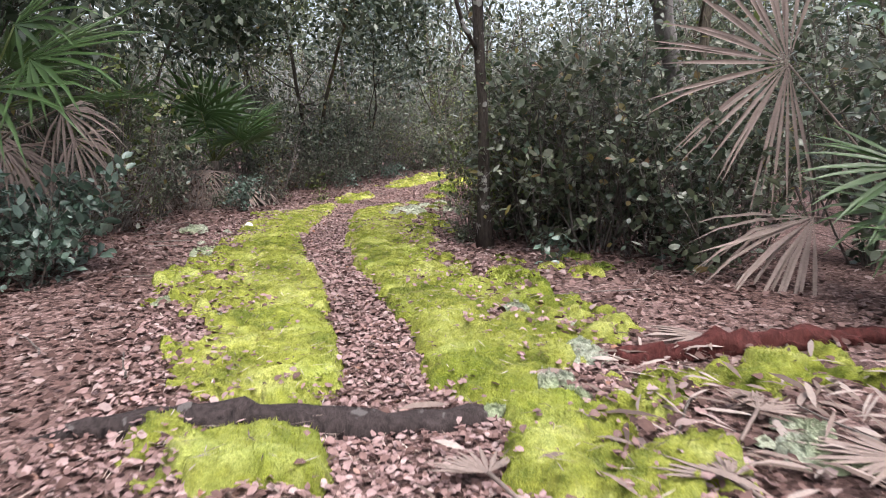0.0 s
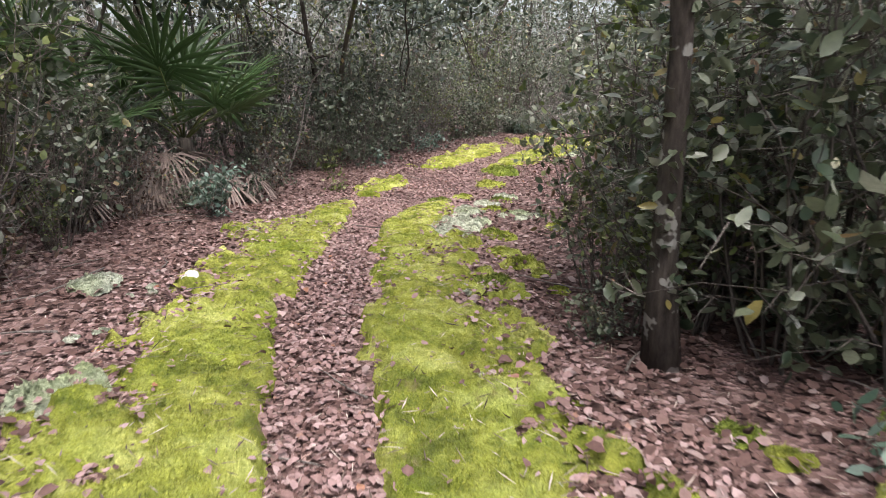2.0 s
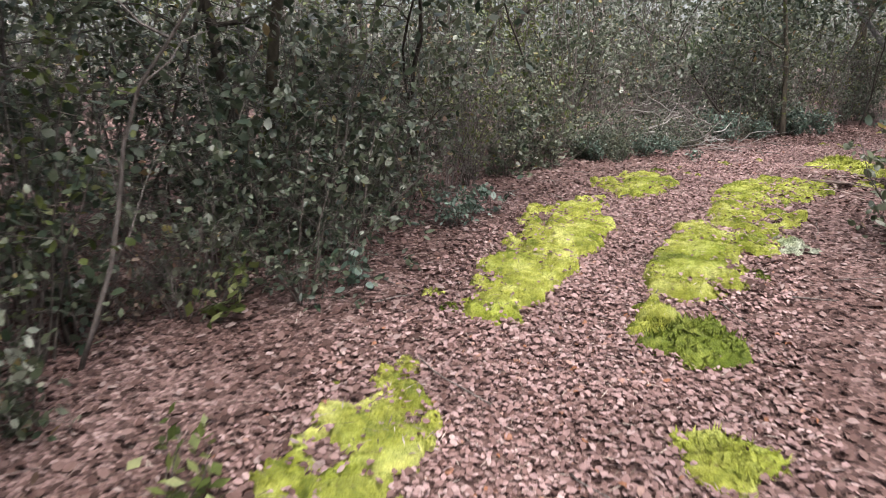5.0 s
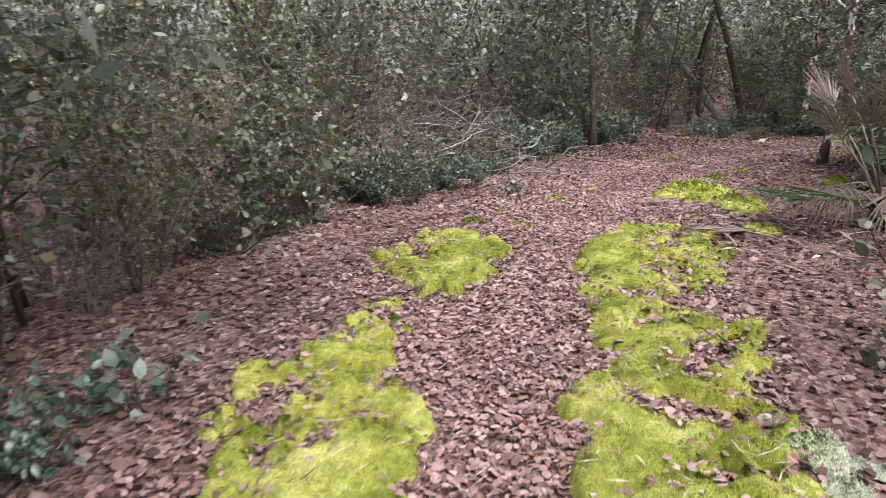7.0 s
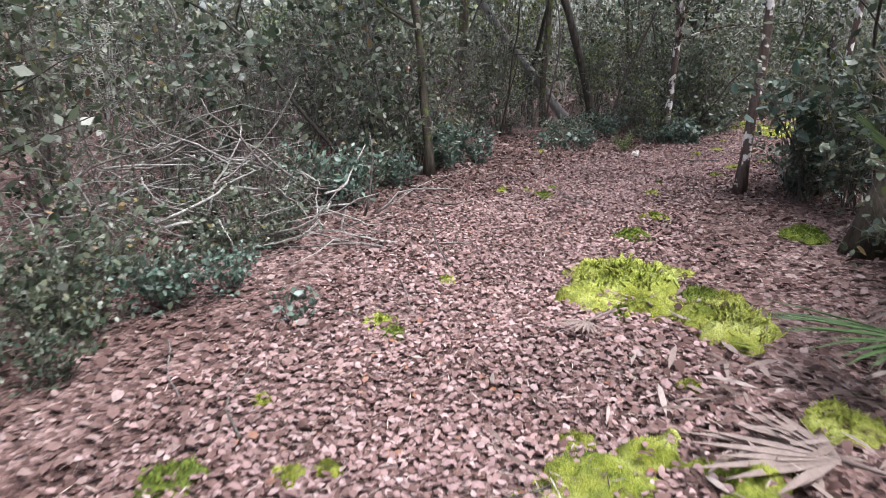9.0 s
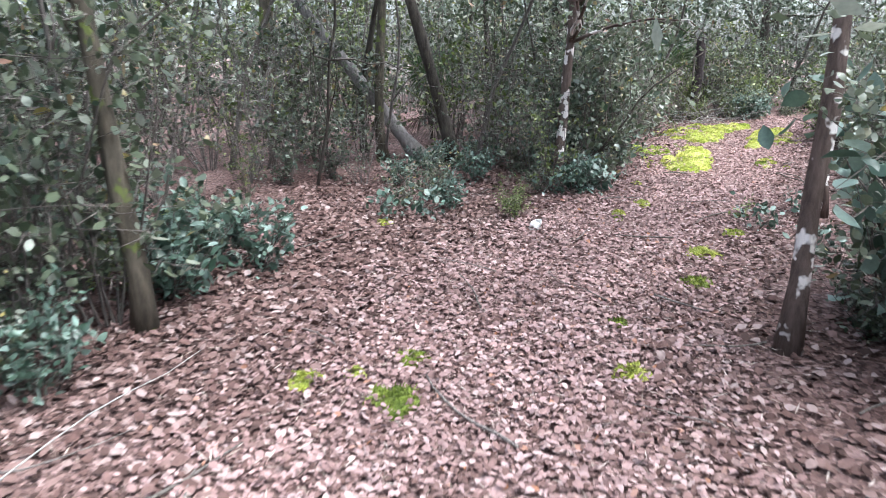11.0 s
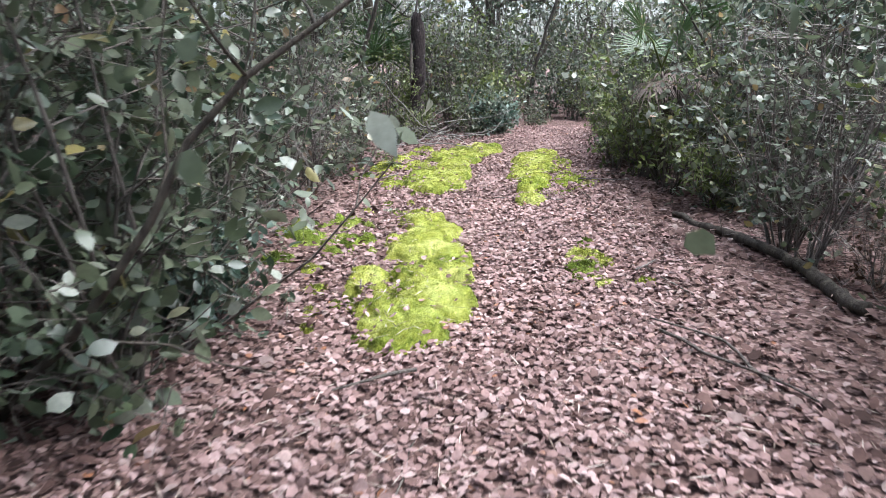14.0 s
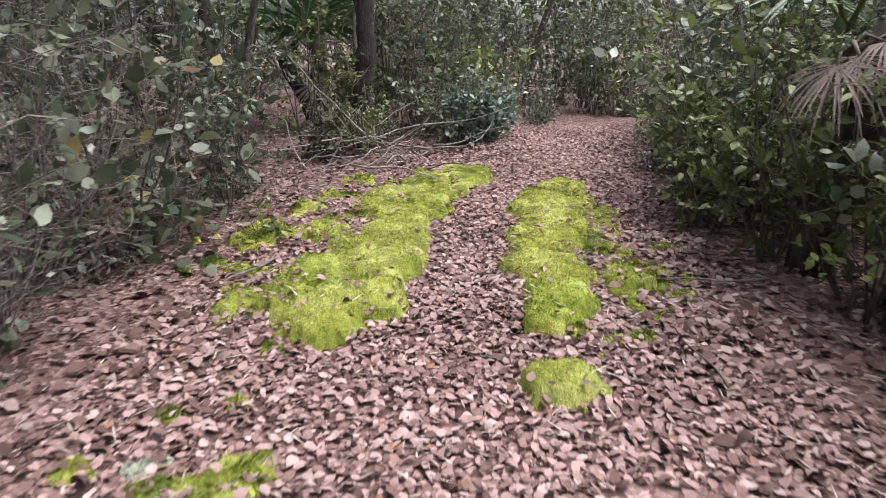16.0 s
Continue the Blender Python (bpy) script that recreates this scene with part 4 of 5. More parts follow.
def edge_row(line, side, seed):
    """Tall shrubs standing shoulder to shoulder along one edge of the clearing, leaning over the litter."""
    rng = np.random.default_rng(seed)
    p = np.array(line, float)
    ln = np.hypot(*np.diff(p, axis=0).T)
    s = 7.0
    while s < ln.sum() - 2:
        at = np.interp(s, np.r_[0, np.cumsum(ln)], np.arange(len(p)))
        i = min(int(at), len(p) - 2)
        d = unit(p[i + 1] - p[i])
        q = p[i] + (p[i + 1] - p[i]) * (at - i) + np.array([-d[1], d[0]]) * side * rng.uniform(0.15, 0.55)
        gap = side > 0 and 5.2 < q[1] < 7.6 and q[0] < 0 or side > 0 and 4.3 < q[0] < 9.3 and q[1] > 24 or side > 0 and 9.5 < q[1] < 13.3 and q[0] < 0
        if not gap and not taken(q[0], q[1]) and seg_dist(q[0], q[1], TRAIL, False) > 1.0:
            k = int(rng.choice([0, 1, 2, 3, 6, 12])) if side > 0 else int(rng.choice([0, 1, 2, 3, 13, 12]))
            size = (0.75 if k != 12 else 0.9) + 0.4 * rng.random()
            if side > 0 and 20.3 < q[1] < 24.2 and q[0] < 5 or side < 0 and 7 < q[0] < 11.8 or side > 0 and q[0] > 16.2:
                k, size = int(rng.choice([12, 4, 6])), 0.4 + 0.3 * rng.random()
            plant(k, q[0], q[1], size, rng.random() * 360)
        s += rng.uniform(0.35, 0.62)


edge_row(EDGE_LEFT, 1, 51)
edge_row(EDGE_RIGHT, -1, 52)

# ---- trees ----
def crown_leaves(rng, tips, per, size, spread, round_leaf=False):
    c = np.repeat(np.array(tips), per, 0)
    p = c + rng.normal(size=c.shape) * [spread, spread, spread * 0.7]
    make = leaves if round_leaf else simple_leaves
    return make(p, rng.normal(size=p.shape), rng.normal(size=p.shape) * 0.6 + [0, 0, 1], size * (0.6 + 0.8 * rng.random(len(p))), size * 0.5)


def climbing_leaves(top, seed, x, y, r, low, high, count, size, mat):
    """Leaves of a creeper on a trunk, standing off it on short stalks."""
    rng = np.random.default_rng(seed)
    a, h = rng.random(count) * 2 * math.pi, low + (high - low) * rng.random(count)
    out = np.stack([np.cos(a), np.sin(a), np.zeros(count)], -1)
    p = out * (r + 0.09 * rng.random((count, 1))) + np.stack([np.zeros(count), np.zeros(count), h], -1)
    ax = out + rng.normal(size=(count, 3)) * 0.7
    tagged(part("creeper", round_leaves(p, ax, rng.normal(size=(count, 3)) * 0.6 + [0, 0, 1], size * (0.6 + 0.7 * rng.random(count)), size * 0.5, 0.1 * rng.normal(size=count)), mat, top, "leafy creeper"), kind="stuff")


def tree(name, label, seed, x, y, height, r, mat, lean=(0.0, 0.0), first=0.4, limbs=9, leaf_mat=None, per=60, wiggle=0.06, sides=8, crown_size=0.09, group="trees of the wood"):
    """A tapered trunk with forking limbs and an open crown of small leaves."""
    rng = np.random.default_rng(seed)
    top = thing(name, label, "tree", group, pose(x, y, float(land(np.array(float(x)), np.array(float(y)))) - 0.04))
    t = grow(rng, (0, 0, 0), (lean[0], lean[1], 1), height, 16, wiggle)
    rad = r * (1.0 - 0.8 * np.linspace(0, 1, 17)) * (1 + 0.05 * rng.normal(size=17))
    rad[0] *= 1.45
    part("trunk", tube(t, rad, sides, 0.05, rng), mat, top, smooth=True)
    wood, tips = [], []
    for _ in range(limbs):
        s = first + (1 - first) * rng.random()
        i = int(s * 15)
        a = rng.random() * 2 * math.pi
        ln = height * (0.16 + 0.2 * rng.random())
        br = grow(rng, t[i], (math.cos(a), math.sin(a), 0.35 + 0.4 * rng.random()), ln, 6, 0.22, 0.05)
        wood.append(tube(br, np.linspace(rad[i] * 0.5, rad[i] * 0.12, 7), 5))
        for _ in range(4):
            j = rng.integers(2, 7)
            tw = grow(rng, br[j], rng.normal(size=3) + [0, 0, 0.4], ln * 0.4, 3, 0.25)
            wood.append(tube(tw, np.linspace(rad[i] * 0.14, 0.003, 4), 3))
            tips += [tw[2], tw[3]]
        tips += [br[5], br[6]]
    tagged(part("branchwork", merge(wood), mat, top), kind="stuff")
    if per:
        tagged(part("crown", crown_leaves(rng, tips, per, crown_size, 0.3, crown_size < 0.08), leaf_mat or M_LEAF_A, top), kind="stuff")
    return top


oak = tree("young_oak", "slender dark-barked young tree hung with creeper beside the path", 41, 1.97, 7.72, 6.5, 0.055, M_BARK_LICHEN, (0.015, 0.0), 0.32, 12, M_LEAF_A, 30, 0.05, crown_size=0.06)
climbing_leaves(oak, 141, 1.97, 7.72, 0.04, 0.3, 3.0, 420, 0.065, M_LEAF_A)
tree("young_tree", "thin crooked dark sapling behind the shrubs", 42, -2.3, 16.7, 5.5, 0.06, M_BARK, (-0.12, 0.02), 0.22, 10, M_LEAF_C, 22, 0.16)
tree("lichened_tree", "thin tree with white lichen patches on its bark", 43, 9.3, 25.5, 6.0, 0.055, M_BARK_WHITE, (0.03, 0.0), 0.26, 16, M_LEAF_A, 26, 0.05, crown_size=0.06)
tree("lichened_tree", "slender tree with pinkish-white lichen patches beside the path", 44, 6.82, 21.97, 6.0, 0.05, M_BARK_WHITE, (0.02, 0.02), 0.35, 9, M_LEAF_A, 22)
tree("mossy_tree", "mossy trunk at the edge of the path", 45, 5.95, 20.2, 6.0, 0.11, M_BARK_MOSS, (0.2, 0.02), 0.55, 9, M_LEAF_A, 22, 0.08)
tree("leaning_tree", "bare grey trunk leaning over the shrubs", 46, 9.3, 27.9, 6.5, 0.1, M_BARK_GREY, (-0.57, 0.5), 0.75, 4, None, 0, 0.02)
tree("dark_tree", "dark leaning trunk among the shrubs", 47, 9.35, 27.3, 6.5, 0.085, M_BARK, (-0.13, 0.1), 0.45, 8, M_LEAF_B, 22, 0.05)
tree("mossy_tree", "thin mossy tree with white lichen spots beside the path", 52, 9.84, 23.03, 5.5, 0.048, M_BARK_WHITE, (0.02, 0.02), 0.5, 7, M_LEAF_A, 20)
tree("dark_tree", "straight dark trunk in the wood", 48, 8.8, 28.1, 7, 0.07, M_BARK_MOSS, (-0.02, 0.0), 0.5, 9, M_LEAF_B, 22)
tree("dark_tree", "tall dark forked tree beyond the bend", 49, 24.4, 30.6, 7.5, 0.16, M_BARK, (0.05, -0.06), 0.25, 10, M_LEAF_B, 22, 0.1)
tree("vine_tree", "dark trunk wrapped in leafy vines beside the path", 50, 4.6, 24.1, 5.0, 0.055, M_BARK_MOSS, (-0.02, 0.0), 0.3, 8, M_LEAF_A, 60)


def wood_of_trees(seed):
    rng = np.random.default_rng(seed)
    kinds = []
    spots = []
    for _ in range(900):
        x, y = rng.uniform(-16, 38), rng.uniform(-6, 46)
        if inside(np.array(x), np.array(y), CLEAR):
            continue
        d = float(seg_dist(np.array(x), np.array(y), CLEAR, True))
        if d < 1.4 or d > 15 or any(math.hypot(px - x, py - y) < 2.3 for px, py in spots):
            continue
        spots.append((x, y))
    for n, (x, y) in enumerate(spots[:60]):
        if n < 5:
            kinds.append(tree("woodland_tree", ("slender dark woodland tree with an open crown", "crooked mossy woodland tree with an open crown")[n % 2], 60 + n, x, y, 6.5 + n * 0.5, 0.06 + 0.018 * n, (M_BARK, M_BARK_MOSS, M_BARK_GREY)[n % 3], rng.normal(size=2) * 0.08, 0.28, 10, (M_LEAF_A, M_LEAF_B, M_LEAF_C)[n % 3], 10, 0.09, crown_size=0.11))
        else:
            s = 0.8 + 0.5 * rng.random()
            c = copy_thing(kinds[n % 5], Matrix.Identity(4))
            c.matrix_basis = pose(x, y, float(land(np.array(x), np.array(y))) - 0.04, 0, 0, rng.random() * 360) @ Matrix.Diagonal((s, s, s, 1))


wood_of_trees(8)

# ---- far woods, closing the place all round ----
def far_woods(seed):
    rng = np.random.default_rng(seed)
    n = 170000
    a = rng.random(n) * 2 * math.pi
    r = 17 + 16 * rng.random(n)
    cx, cy = 7 + r * 1.1 * np.cos(a), 16 + r * 1.25 * np.sin(a)
    hgt = 8.5 * rng.random(n)
    keep = seg_dist(cx, cy, TRAIL, False) > 8
    p = np.stack([cx, cy, hgt], -1)[keep]
    m = len(p)
    L = 0.12 + 0.16 * rng.random(m)
    # the paler leaf colour here imitates haze over the far woods
    tagged(part("far_foliage", simple_leaves(p, rng.normal(size=(m, 3)), rng.normal(size=(m, 3)) + [0, 0, 0.6], L * 1.3, L * 0.8), M_LEAF_FAR_HAZE), "grey-green foliage of the far woods, paled in colour for haze", "foliage", kind="stuff")
    wood = []
    for _ in range(230):
        a = rng.random() * 2 * math.pi
        r = 15 + 18 * rng.random()
        x, y = 7 + r * 1.1 * math.cos(a), 16 + r * 1.25 * math.sin(a)
        if seg_dist(np.array(x), np.array(y), TRAIL, False) < 8:
            continue
        t = grow(rng, (x, y, -0.1), (rng.normal() * 0.12, rng.normal() * 0.12, 1), 7 + 3 * rng.random(), 7, 0.07)
        wood.append(tube(t, np.linspace(0.05 + 0.09 * rng.random(), 0.02, 8), 5))
    tagged(part("far_trunks", merge(wood), M_BARK, smooth=True), "dark trunks of the far woods", "trees", kind="stuff")


far_woods(9)


def overhang(seed):
    """Small trees along the shaded edge, whose crowns meet above the shrubs and shade the floor beside the path."""
    rng = np.random.default_rng(seed)
    kinds, spots = [], []
    for _ in range(2500):
        x, y = rng.uniform(-6, 24), rng.uniform(0, 33)
        if inside(np.array(x), np.array(y), CLEAR):
            continue
        d = float(seg_dist(np.array(x), np.array(y), CLEAR, True))
        k = int(np.argmin(np.hypot(TRAIL[:-1, 0] - x, TRAIL[:-1, 1] - y)))
        t = TRAIL[k + 1] - TRAIL[k]
        if t[0] * (y - TRAIL[k, 1]) - t[1] * (x - TRAIL[k, 0]) < 0 or 20 < y < 26.5 and x < 10:
            continue
        if d < 0.5 or d > 2.6 or any(math.hypot(px - x, py - y) < 1.7 for px, py in spots):
            continue
        spots.append((x, y))
    for n, (x, y) in enumerate(spots[:26]):
        if n < 4:
            kinds.append(tree("understorey_tree", "thin understorey tree with a spreading leafy crown", 90 + n, x, y, 4.4 + 0.4 * n, 0.026 + 0.006 * n, (M_BARK, M_STEM, M_BARK_MOSS)[n % 3], rng.normal(size=2) * 0.1, 0.55, 12, (M_LEAF_B, M_LEAF_A)[n % 2], 20, 0.1, 6, 0.13))
        else:
            s = 0.9 + 0.4 * rng.random()
            c = copy_thing(kinds[n % 4], Matrix.Identity(4))
            c.matrix_basis = pose(x, y, float(land(np.array(x), np.array(y))) - 0.04, 0, 0, rng.random() * 360) @ Matrix.Diagonal((s, s, s, 1))


overhang(15)

def saplings(seed, count):
    """Thin crooked bare stems standing among the shrubs along both edges."""
    rng = np.random.default_rng(seed)
    made = []
    while len(made) < count:
        x, y = rng.uniform(-4, 22), rng.uniform(3, 31)
        d = float(seg_dist(np.array(x), np.array(y), CLEAR, True))
        if inside(np.array(x), np.array(y), CLEAR) or d > 2.4 or d < 0.3 or taken(x, y):
            continue
        n = len(made)
        z = float(land(np.array(x), np.array(y)))
        if n < 7:
            top = thing("sapling", ("thin crooked dark sapling among the shrubs", "thin bare grey sapling among the shrubs")[n % 2], "sapling", "saplings along the path", pose(x, y, z - 0.03))
            h = 2.2 + 1.6 * rng.random()
            t = grow(rng, (0, 0, 0), (rng.normal() * 0.25, rng.normal() * 0.25, 1), h, 9, 0.17)
            r = 0.008 + 0.012 * rng.random()
            part("stem", tube(t, np.linspace(r, r * 0.35, 10), 6, 0.06, rng), (M_BARK, M_STEM_GREY)[n % 2], top, smooth=True)
            for _ in range(5):
                i = rng.integers(2, 9)
                br = grow(rng, t[i], (rng.normal(), rng.normal(), 0.5), 0.5 + 0.6 * rng.random(), 5, 0.25)
                part("branch", tube(br, np.linspace(r * 0.45, 0.0025, 6), 4), (M_BARK, M_STEM_GREY)[n % 2], top)
        else:
            s = 0.7 + 0.6 * rng.random()
            top = copy_thing(made[n % 7], Matrix.Identity(4))
            top.matrix_basis = pose(x, y, z - 0.03, rng.normal() * 6, rng.normal() * 6, rng.random() * 360) @ Matrix.Diagonal((s, s, s, 1))
        made.append(top)


saplings(16, 85)

# ---- palmettos ----
def fan_blades(rng, hub, axis, normal, radius, count, sweep, droop, ragged=0.1, wide=0.075):
    """The folded blades of one fan leaf, spread about its hub."""
    axis, normal = unit(np.array(axis, float)), np.array(normal, float)
    side = unit(np.cross(axis, normal))
    normal = np.cross(side, axis)
    vs, fs = [np.array(hub, float)], []
    for k in range(count):
        th = radians(-sweep + 2 * sweep * k / (count - 1)) + rng.normal() * 0.03
        d = math.cos(th) * axis + math.sin(th) * side
        s = -math.sin(th) * axis + math.cos(th) * side
        R = radius * (0.72 + 0.28 * math.cos(th / 1.6)) * (1 - ragged * rng.random())
        w = radius * wide
        dr = droop * R * (1 + 0.5 * rng.normal())
        kink = s * R * rng.normal() * 0.04
        hubp = np.array(hub) + d * 0.02
        pts = []
        for f, ww, q in ((0.42, w, 0.15), (0.72, w * 0.62, 0.45)):
            c = hubp + d * R * f + kink * f + np.array([0, 0, -dr * q])
            pts += [c + s * ww * 0.5, c - normal * ww * 0.35, c - s * ww * 0.5]
        pts.append(hubp + d * R + kink + np.array([0, 0, -dr]))
        b = len(vs) - 1
        vs += pts
        fs += [(0, b + 1, b + 2), (0, b + 2, b + 3), (b + 1, b + 4, b + 5), (b + 1, b + 5, b + 2), (b + 2, b + 5, b + 6), (b + 2, b + 6, b + 3), (b + 4, b + 7, b + 5), (b + 5, b + 7, b + 6)]
    return np.array(vs), np.array(fs)


def frond(top, rng, root, hub, radius, dead=False, axis=None, normal=None, droop=None, count=24, sweep=125, blade=0.0):
    root, hub = np.array(root, float), np.array(hub, float)
    mat = M_PALM_DEAD if dead else M_PALM
    out = unit(hub - root)
    mid = (root + hub) / 2 + [0, 0, 0.06]
    st = part("leaf_stalk", tube([root, mid, hub], [0.012, 0.009, 0.006], 5), M_PALM_DEAD if dead else M_LEAF_C, top)
    axis = out if axis is None else axis
    normal = unit(np.cross(np.cross(out, [0, 0, 1]), out)) if normal is None else normal
    part("fan", fan_blades(rng, hub, axis, normal, radius, count, sweep, (0.5 if dead else 0.12) if droop is None else droop, 0.2 if dead else 0.1, blade or (0.055 if dead else 0.06)), mat, top)
    return st


def palmetto(label, seed, x, y, fronds, reach=0.75, radius=0.5, dead=3, stem=0.0, lift=(25, 80), hang=0.0, hang_spread=180.0, hang_low=0.3):
    """Fan leaves on stalks from one root, with withered ones hanging below."""
    rng = np.random.default_rng(seed)
    z = float(land(np.array(float(x)), np.array(float(y))))
    top = thing("palmetto", label, "palmetto", "palmettos")
    crown = np.array([x, y, z + stem])
    if stem > 0.15:
        part("stem", tube(grow(rng, (x, y, z - 0.05), (0.1 * rng.normal(), 0.1 * rng.normal(), 1), stem + 0.1, 5, 0.08), np.array([0.085, 0.08, 0.075, 0.08, 0.075, 0.06]) * (1.7 if stem > 1.3 else 1.1), 9, 0.12, rng), M_BARK, top)
    for k in range(fronds):
        a, e = 2 * math.pi * (k + 0.6 * rng.random()) / fronds, radians(rng.uniform(*lift))
        d = np.array([math.cos(a) * math.cos(e), math.sin(a) * math.cos(e), math.sin(e)])
        frond(top, rng, crown, crown + d * reach * (0.7 + 0.5 * rng.random()), radius * (0.8 + 0.35 * rng.random()))
    for k in range(dead):
        a = radians(hang + hang_spread * rng.uniform(-1, 1))
        d = np.array([math.cos(a), math.sin(a), 0.05 - 0.25 * rng.random()])
        hub = crown + d * reach * (0.3 + 0.55 * rng.random())
        hub[2] = max(hub[2] - hang_low * rng.random(), z + 0.3)
        frond(top, rng, crown - [0, 0, 0.1], hub, radius * 0.62, True, axis=(d[0], d[1], -0.75), normal=(d[0], d[1], 0.7), droop=0.5, count=22, sweep=95, blade=0.05)
    return top


palmetto("large dark green palmetto with withered fans hanging at its foot", 71, -2.35, 12.0, 11, 0.85, 0.85, 7, 0.65, (20, 75), -40, 70, 0.6)
palmetto("dark green palmetto with withered fans at the edge of the litter", 81, -3.0, 10.4, 9, 0.9, 0.8, 6, 0.5, (25, 75), -10, 70, 0.5)
palmetto("green palmetto with a skirt of brown hanging fans", 72, -2.4, 7.6, 8, 0.85, 0.75, 12, 1.1, (5, 60), -20, 100, 0.7)
palmetto("green palmetto behind the mossy bank", 73, 18.9, 30.4, 12, 0.7, 0.7, 2, 0.9, (20, 80))
palmetto("palmetto with upright fans and dead brown ones beside the path", 74, 4.85, 18.95, 4, 0.45, 0.55, 5, 0.35, (35, 80), 190, 60, 0.1)
palmetto("palmetto with long narrow fans in the shrubs", 75, 13.0, 28.0, 7, 0.35, 0.45, 1, 0.05, (45, 85))
palmetto("green palmetto deep in the shrubs", 76, 17.2, 24.2, 10, 0.9, 0.7, 3, 1.2)
palmetto("pale palmetto far among the trees", 77, 4.4, 30.5, 9, 0.7, 0.6, 1, 0.9)
palmetto("green palmetto among the shrubs", 78, 10.9, 29.6, 8, 0.8, 0.6, 2, 0.4)
palmetto("tall palmetto stump with grey hanging fans among the bushes", 79, 15.35, 24.95, 3, 0.4, 0.4, 4, 1.0, (30, 75), 200, 60, 0.1)

rng = np.random.default_rng(82)
big = thing("palmetto", "palmetto with large green fans and brown ones below", "palmetto", "palmettos")
for hub, ax, dead in (((-0.85, 6.2, 1.5), (0.95, 0.05, 0.3), False), ((-1.15, 6.5, 1.75), (0.7, 0.2, 0.6), False), ((-1.0, 6.0, 1.3), (0.85, -0.3, 0.05), False), ((-0.8, 6.4, 1.2), (0.9, 0.1, -0.45), True), ((-0.95, 6.7, 1.0), (0.7, 0.3, -0.7), True), ((-1.1, 6.2, 0.95), (0.6, -0.4, -0.7), True)):
    frond(big, rng, (-1.75, 6.6, 0.75), hub, 0.42 if dead else 0.85, dead, axis=ax, normal=(-0.2, -0.55, 0.8), droop=0.6 if dead else 0.25, count=18, sweep=80, blade=0.045)
part("stem", tube([(-1.8, 6.65, 0.0), (-1.78, 6.62, 0.4), (-1.75, 6.6, 0.8)], [0.1, 0.09, 0.08], 9, 0.12, rng), M_BARK, big)

rng = np.random.default_rng(83)
brown = thing("palmetto", "upright brown withered palmetto fans and two low green ones", "palmetto", "palmettos")
root = np.array([4.72, 18.8, 0.12])
for turn, rise, reach, dead in ((200, 62, 0.75, True), (235, 70, 0.85, True), (170, 55, 0.7, True), (150, 70, 0.95, True), (260, 50, 0.7, True), (120, 60, 0.9, True), (195, 18, 0.45, False), (165, 12, 0.5, False)):
    d = np.array([math.cos(radians(turn)) * math.cos(radians(rise)), math.sin(radians(turn)) * math.cos(radians(rise)), math.sin(radians(rise))])
    frond(brown, rng, root, root + d * reach, 0.5 if dead else 0.6, dead, axis=d, normal=(-d[0], -d[1], 0.9), droop=0.1, count=20, sweep=62 if dead else 40, blade=0.035)
part("stem", tube([(4.8, 18.85, -0.04), (4.76, 18.82, 0.08), (4.72, 18.8, 0.16)], [0.12, 0.11, 0.08], 9, 0.12, rng), M_BARK, brown)

rng = np.random.default_rng(80)
dry = thing("palmetto", "palmetto with large dry brown fans beside the path", "palmetto", "palmettos")
frond(dry, rng, (4.75, 6.6, 0.35), (3.84, 6.55, 1.45), 1.0, True, axis=(-0.93, -0.3, 0.02), normal=(0.32, -0.93, 0.1), droop=0.1, count=30, sweep=106, blade=0.03)
frond(dry, rng, (4.75, 6.6, 0.3), (4.04, 6.46, 0.52), 0.85, True, axis=(-0.8, -0.35, -0.32), normal=(0.1, -0.5, 0.8), droop=0.5, count=18, sweep=48, blade=0.032)
for hub, ax in (((4.35, 6.0, 0.85), (-0.9, -0.2, -0.1)), ((4.45, 6.1, 0.62), (-0.8, -0.5, -0.15)), ((4.55, 5.7, 1.05), (-0.8, -0.3, 0.25)), ((4.45, 5.6, 0.45), (-0.7, -0.6, 0.0)), ((4.3, 6.4, 1.7), (-0.6, -0.3, 0.3))):
    frond(dry, rng, (4.75, 6.6, 0.3), hub, 0.65, False, axis=ax, normal=(0.1, -0.5, 0.85), droop=0.2, count=18, sweep=75)

def ground_frond(seed, x, y, turn, radius):
    """A dead fan lying flat on the litter."""
    r2 = np.random.default_rng(seed)
    top = thing("dead_fan", "bleached dead palmetto fan lying on the leaf litter", "palm leaf", "dead fans on the ground")
    z = float(land(np.array(x), np.array(y))) + 0.06
    d = np.array([math.cos(radians(turn)), math.sin(radians(turn)), 0.0])
    part("fan", fan_blades(r2, (x, y, z), d, (0.1, 0.05, 1), radius, 13, 65, 0.04, 0.3, 0.09), M_PALM_DEAD, top)
    part("leaf_stalk", tube([np.array([x, y, z]), np.array([x, y, z - 0.01]) - d * 0.25], [0.008, 0.006], 5), M_PALM_DEAD, top)


ground_frond(1, 3.5, 18.72, 120, 0.5)
ground_frond(2, 3.5, 19.95, 200, 0.16)
ground_frond(3, 2.12, 3.92, 125, 0.2)
ground_frond(4, 2.78, 3.92, 120, 0.24)
ground_frond(5, 3.3, 4.05, 170, 0.3)
ground_frond(6, 3.0, 4.35, 60, 0.2)
ground_frond(7, 3.05, 5.15, 195, 0.3)

